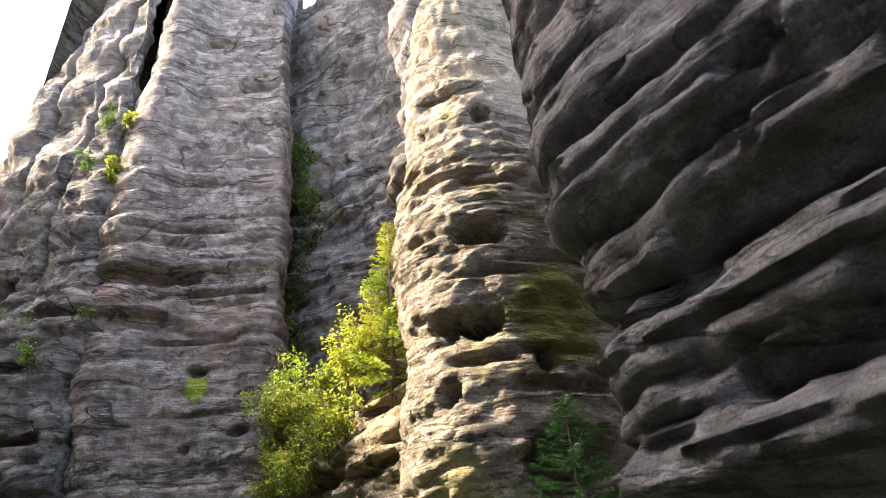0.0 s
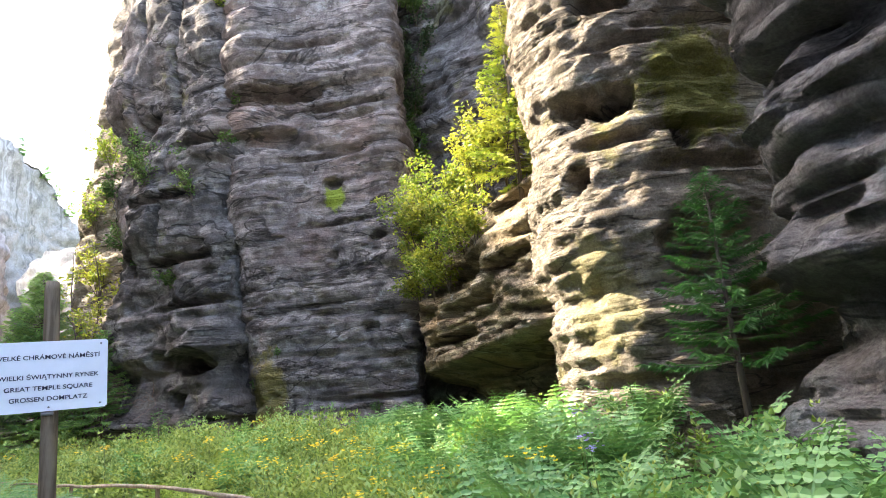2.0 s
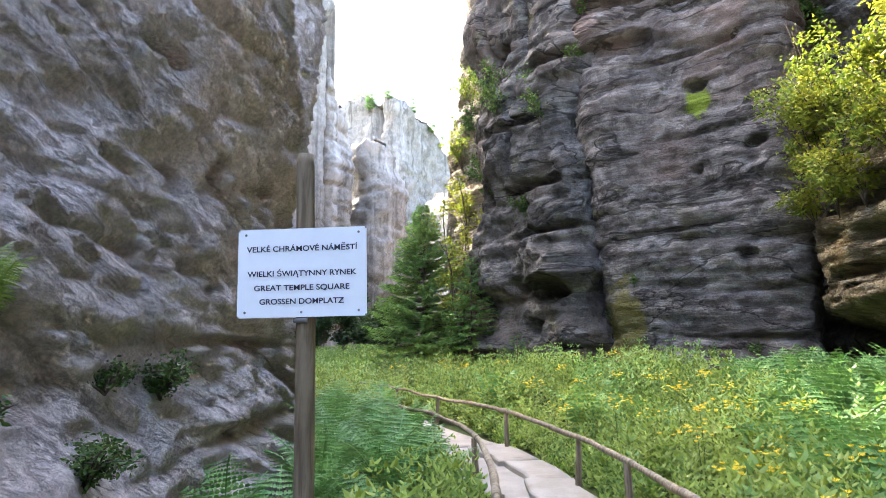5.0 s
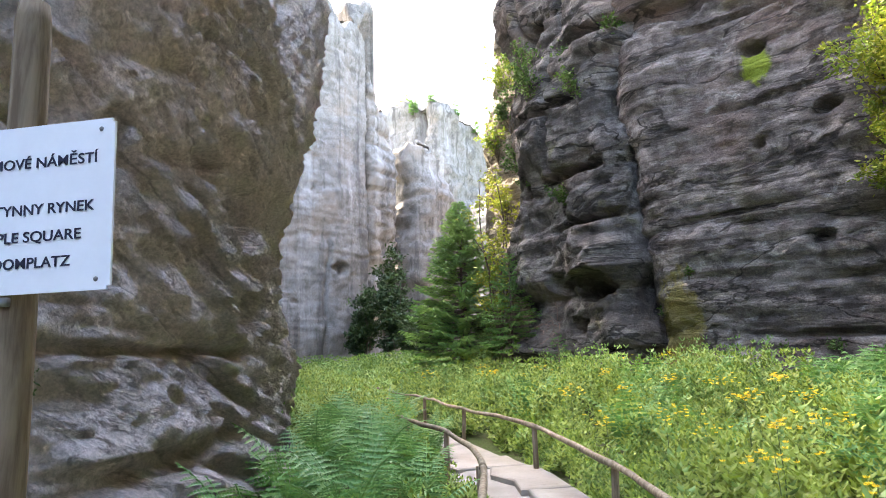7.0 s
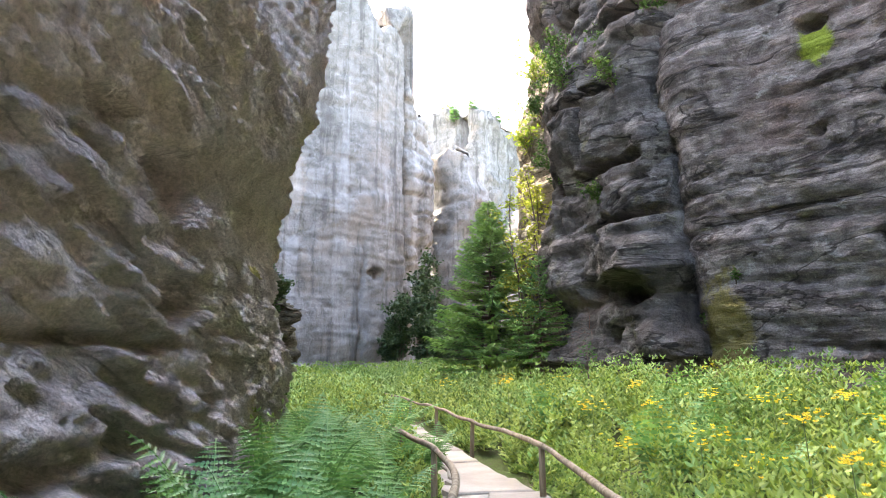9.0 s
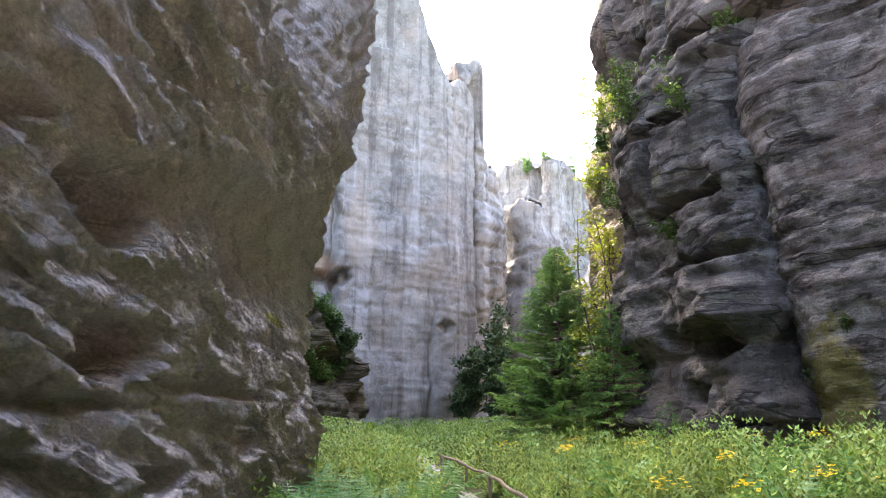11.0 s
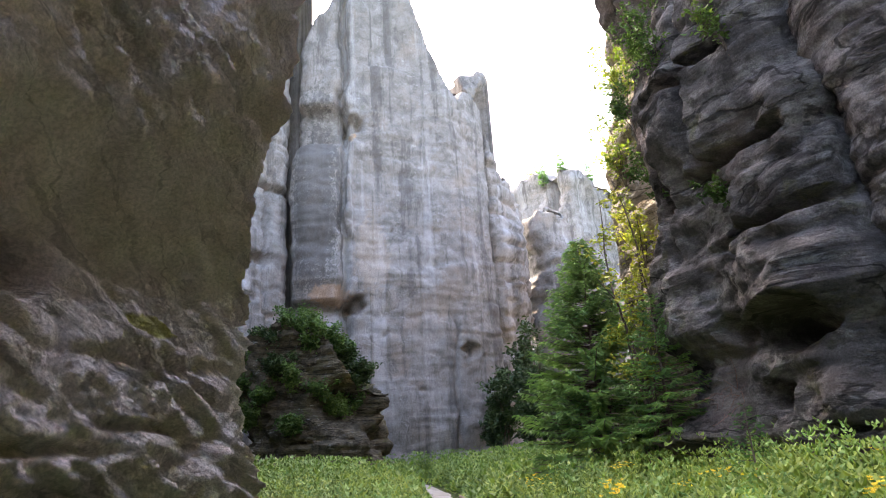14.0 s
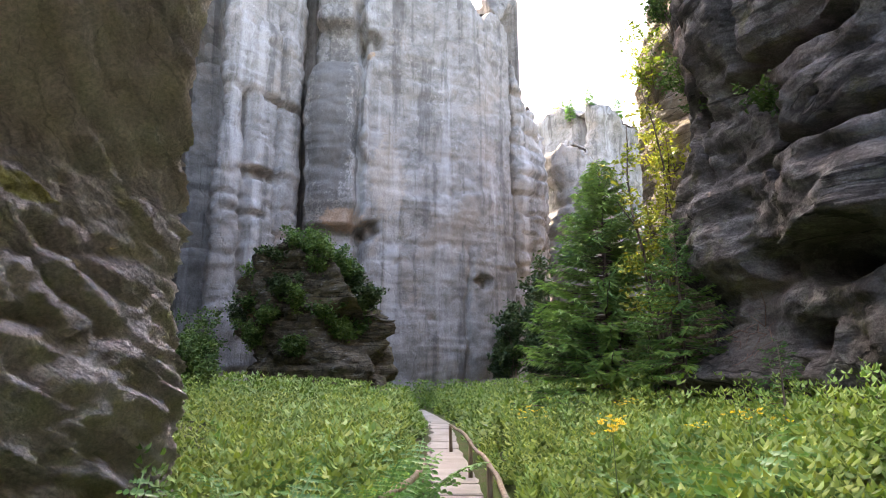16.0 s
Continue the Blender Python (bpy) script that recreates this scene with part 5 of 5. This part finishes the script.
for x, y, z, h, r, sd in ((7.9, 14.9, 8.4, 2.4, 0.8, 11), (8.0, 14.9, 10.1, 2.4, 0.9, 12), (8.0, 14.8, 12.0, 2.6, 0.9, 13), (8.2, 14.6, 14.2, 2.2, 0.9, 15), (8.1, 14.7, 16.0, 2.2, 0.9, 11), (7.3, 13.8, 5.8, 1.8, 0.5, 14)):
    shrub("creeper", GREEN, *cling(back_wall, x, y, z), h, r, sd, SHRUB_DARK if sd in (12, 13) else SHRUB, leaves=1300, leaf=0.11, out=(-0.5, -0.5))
for x, y, z, h, r, sd, n in ((2.3, 15.8, 9.2, 1.3, 0.4, 21, 260), (2.45, 15.7, 10.6, 0.8, 0.3, 22, 160), (3.3, 15.3, 3.0, 0.45, 0.25, 23, 120), (2.5, 15.8, 2.0, 0.35, 0.18, 24, 70), (4.9, 14.2, 1.2, 0.35, 0.3, 25, 120), (5.6, 13.6, 1.3, 0.3, 0.3, 26, 100)):
    shrub("rock_plant", "small green plant rooted in a rock crack", *cling(slab, x, y, z), h, r, sd, SHRUB, stems=3, leaves=n, leaf=0.08, category="plant")
for x, y, z, h, r, sd, n in ((1.3, 17.4, 8.4, 1.5, 0.8, 31, 500), (0.2, 18.9, 9.2, 1.8, 0.9, 32, 600), (-0.4, 20.2, 6.2, 2.2, 1.0, 33, 800), (0.9, 17.6, 5.4, 0.7, 0.5, 34, 250), (-0.7, 20.6, 8.6, 2.0, 0.9, 35, 600), (1.57, 16.4, 16.6, 1.4, 0.6, 36, 260), (1.34, 16.4, 14.6, 1.2, 0.5, 37, 240), (1.2, 16.5, 7.8, 1.2, 0.6, 38, 260), (2.2, 15.9, 9.0, 1.1, 0.4, 39, 200), (-0.1, 17.8, 8.4, 1.6, 0.7, 30, 420)):
    shrub("creeper", "light green leafy creeper on the dark tower", *cling(dark_tower, x, y, z), h, r, sd, SHRUB, leaves=n, leaf=0.10, out=(-0.3, -0.3))
for x, y, z, h, r, sd, n in ((-1.6, 23.9, 6.0, 2.4, 0.9, 41, 700), (-1.7, 24.0, 8.8, 2.4, 0.9, 42, 800), (-1.4, 23.8, 11.4, 2.2, 0.9, 43, 700), (-0.9, 23.4, 14.0, 1.8, 0.7, 44, 400)):
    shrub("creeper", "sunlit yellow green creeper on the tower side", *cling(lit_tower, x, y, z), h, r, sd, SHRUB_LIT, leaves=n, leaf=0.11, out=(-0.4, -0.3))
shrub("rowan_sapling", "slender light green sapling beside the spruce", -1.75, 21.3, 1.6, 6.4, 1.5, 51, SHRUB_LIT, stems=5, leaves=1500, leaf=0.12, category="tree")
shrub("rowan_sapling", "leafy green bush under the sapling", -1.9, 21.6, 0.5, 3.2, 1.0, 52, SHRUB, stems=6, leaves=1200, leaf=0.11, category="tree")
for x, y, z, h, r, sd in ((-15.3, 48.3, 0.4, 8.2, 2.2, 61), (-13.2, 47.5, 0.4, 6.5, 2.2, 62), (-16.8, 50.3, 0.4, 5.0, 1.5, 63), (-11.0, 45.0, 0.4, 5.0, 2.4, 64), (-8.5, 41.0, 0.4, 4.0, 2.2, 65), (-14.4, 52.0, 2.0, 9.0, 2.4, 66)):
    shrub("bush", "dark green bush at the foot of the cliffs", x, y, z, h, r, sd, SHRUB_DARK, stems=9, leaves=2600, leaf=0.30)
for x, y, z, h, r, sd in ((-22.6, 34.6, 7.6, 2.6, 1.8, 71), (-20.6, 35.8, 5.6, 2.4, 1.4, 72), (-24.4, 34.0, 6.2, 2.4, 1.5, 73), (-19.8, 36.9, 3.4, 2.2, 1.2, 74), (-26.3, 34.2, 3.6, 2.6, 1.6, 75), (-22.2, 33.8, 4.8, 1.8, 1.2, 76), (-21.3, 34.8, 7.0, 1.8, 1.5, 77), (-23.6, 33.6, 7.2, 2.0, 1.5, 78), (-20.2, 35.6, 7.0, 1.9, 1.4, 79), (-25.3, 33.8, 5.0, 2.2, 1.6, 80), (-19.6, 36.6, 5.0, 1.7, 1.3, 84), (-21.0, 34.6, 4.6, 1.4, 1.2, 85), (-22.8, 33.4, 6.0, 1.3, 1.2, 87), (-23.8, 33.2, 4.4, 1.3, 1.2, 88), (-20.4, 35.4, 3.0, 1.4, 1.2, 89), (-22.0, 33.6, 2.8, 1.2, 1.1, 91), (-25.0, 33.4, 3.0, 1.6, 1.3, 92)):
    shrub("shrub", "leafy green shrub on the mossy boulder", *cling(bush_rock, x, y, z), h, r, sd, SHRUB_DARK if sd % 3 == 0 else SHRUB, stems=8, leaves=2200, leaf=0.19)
for x, y, z, h, r, sd in ((-25.5, 30.5, 0.4, 4.4, 2.0, 81), (-23.8, 28.8, 0.4, 3.0, 1.8, 82), (-27.5, 31.5, 0.4, 5.2, 2.0, 83), (-22.0, 26.5, 0.4, 3.4, 1.6, 86)):
    shrub("bush", "green bush in front of the dark cleft", x, y, z, h, r, sd, SHRUB, stems=8, leaves=2400, leaf=0.19)
for k, (x, y, z) in enumerate(((-27, 105, 45), (-25.5, 103, 45.5), (-24.4, 101.5, 44.5), (-23.6, 100, 43), (-20.5, 98.5, 44), (-16, 101, 42.5), (-13.5, 104, 40), (-11, 107, 38), (-9, 109, 36))):
    crest = cling(far_peak, x, y, z)
    conifer("pine", "small windblown conifer on the skyline crest", crest[0], crest[1], crest[2] - 0.5, 2.6 + 0.5 * (k % 3), 0.9, 90 + k, NEEDLE, whorl=0.4, per=7, twigs=34, twig=0.42)
for x, y, z, h, r, sd, n in ((1.9, 15.9, 16.6, 1.0, 0.5, 121, 260), (1.8, 16.0, 14.9, 0.9, 0.4, 122, 200), (1.8, 16.0, 14.2, 0.7, 0.3, 123, 140)):
    shrub("rock_plant", "sunlit yellow green plant on the tower edge", *cling(slab, x, y, z), h, r, sd, SHRUB_LIT, stems=4, leaves=n, leaf=0.11, out=(-0.2, -0.2), category="plant")

# ---- plants on the near left wall
tuft = random.Random(5)
for x, y, z, h, r, sd, n, mat in ((-2.0, 2.6, 1.25, 0.26, 0.34, 101, 1300, SHRUB), (-1.9, 0.55, 2.3, 0.12, 0.16, 102, 400, SHRUB), (-1.95, 0.95, 2.2, 0.18, 0.10, 103, 250, SHRUB), (-1.9, 0.85, 1.15, 0.22, 0.24, 104, 800, SHRUB), (-2.0, 2.0, 1.35, 0.18, 0.22, 105, 500, SHRUB), (-1.9, 1.3, 0.8, 0.2, 0.25, 106, 700, SHRUB)):
    shrub("heather", "dark mossy tuft on the rock ledge", *cling(rock_left, x, y, z), h, r, sd, mat, stems=7, leaves=n, leaf=0.03, category="plant")
YOUNG_FERN = [me.copy() for me in FRONDS_RICH]
for me in YOUNG_FERN:
    me.materials.clear()
    me.materials.append(leaf_material("young fern leaves", (0.17, 0.27, 0.05), (0.28, 0.37, 0.08), 0.4, 0.45))
for at, size in (((-1.9, 0.95, 1.60), 0.36), ((-1.95, 0.35, 1.82), 0.24)):
    wall_fern = empty("wall_fern", *[c + d for c, d in zip(cling(rock_left, *at), (0.05, -0.03, 0.0))])
    tagged(wall_fern, "yellow green fern growing from the rock wall", "fern")
    for k, (turn, lift) in enumerate(((35, -0.25), (5, 0.15), (70, -0.45), (-40, 0.1), (110, -0.3), (-85, -0.1), (20, -0.7), (160, -0.5))):
        fr = new("frond", YOUNG_FERN[k % 4])
        fr.parent = wall_fern
        fr.rotation_euler = (tuft.uniform(-0.3, 0.3), lift, radians(turn))
        fr.scale = [size * tuft.uniform(0.8, 1.1)] * 3
dead = empty("dead_branch", *cling(dark_tower, 0.1, 19.2, 2.2))
tagged(dead, "reddish brown dead brush under the overhang", "branch")
for k in range(40):
    at = np.array([tuft.gauss(0, 0.28), tuft.gauss(0, 0.28), tuft.uniform(-0.3, 0.35)])
    d = np.array([tuft.gauss(-0.15, 0.22), tuft.gauss(-0.2, 0.2), tuft.gauss(-0.05, 0.25)])
    bend = np.array([tuft.gauss(0, 0.07), tuft.gauss(0, 0.07), tuft.gauss(0.03, 0.07)])
    v, f = tube([at.tolist(), (at + d * 0.5 + bend).tolist(), (at + d).tolist()], [0.009, 0.006, 0.003], 4)
    mesh_object("twig", v, f, DEADWOOD, dead)

build_path()
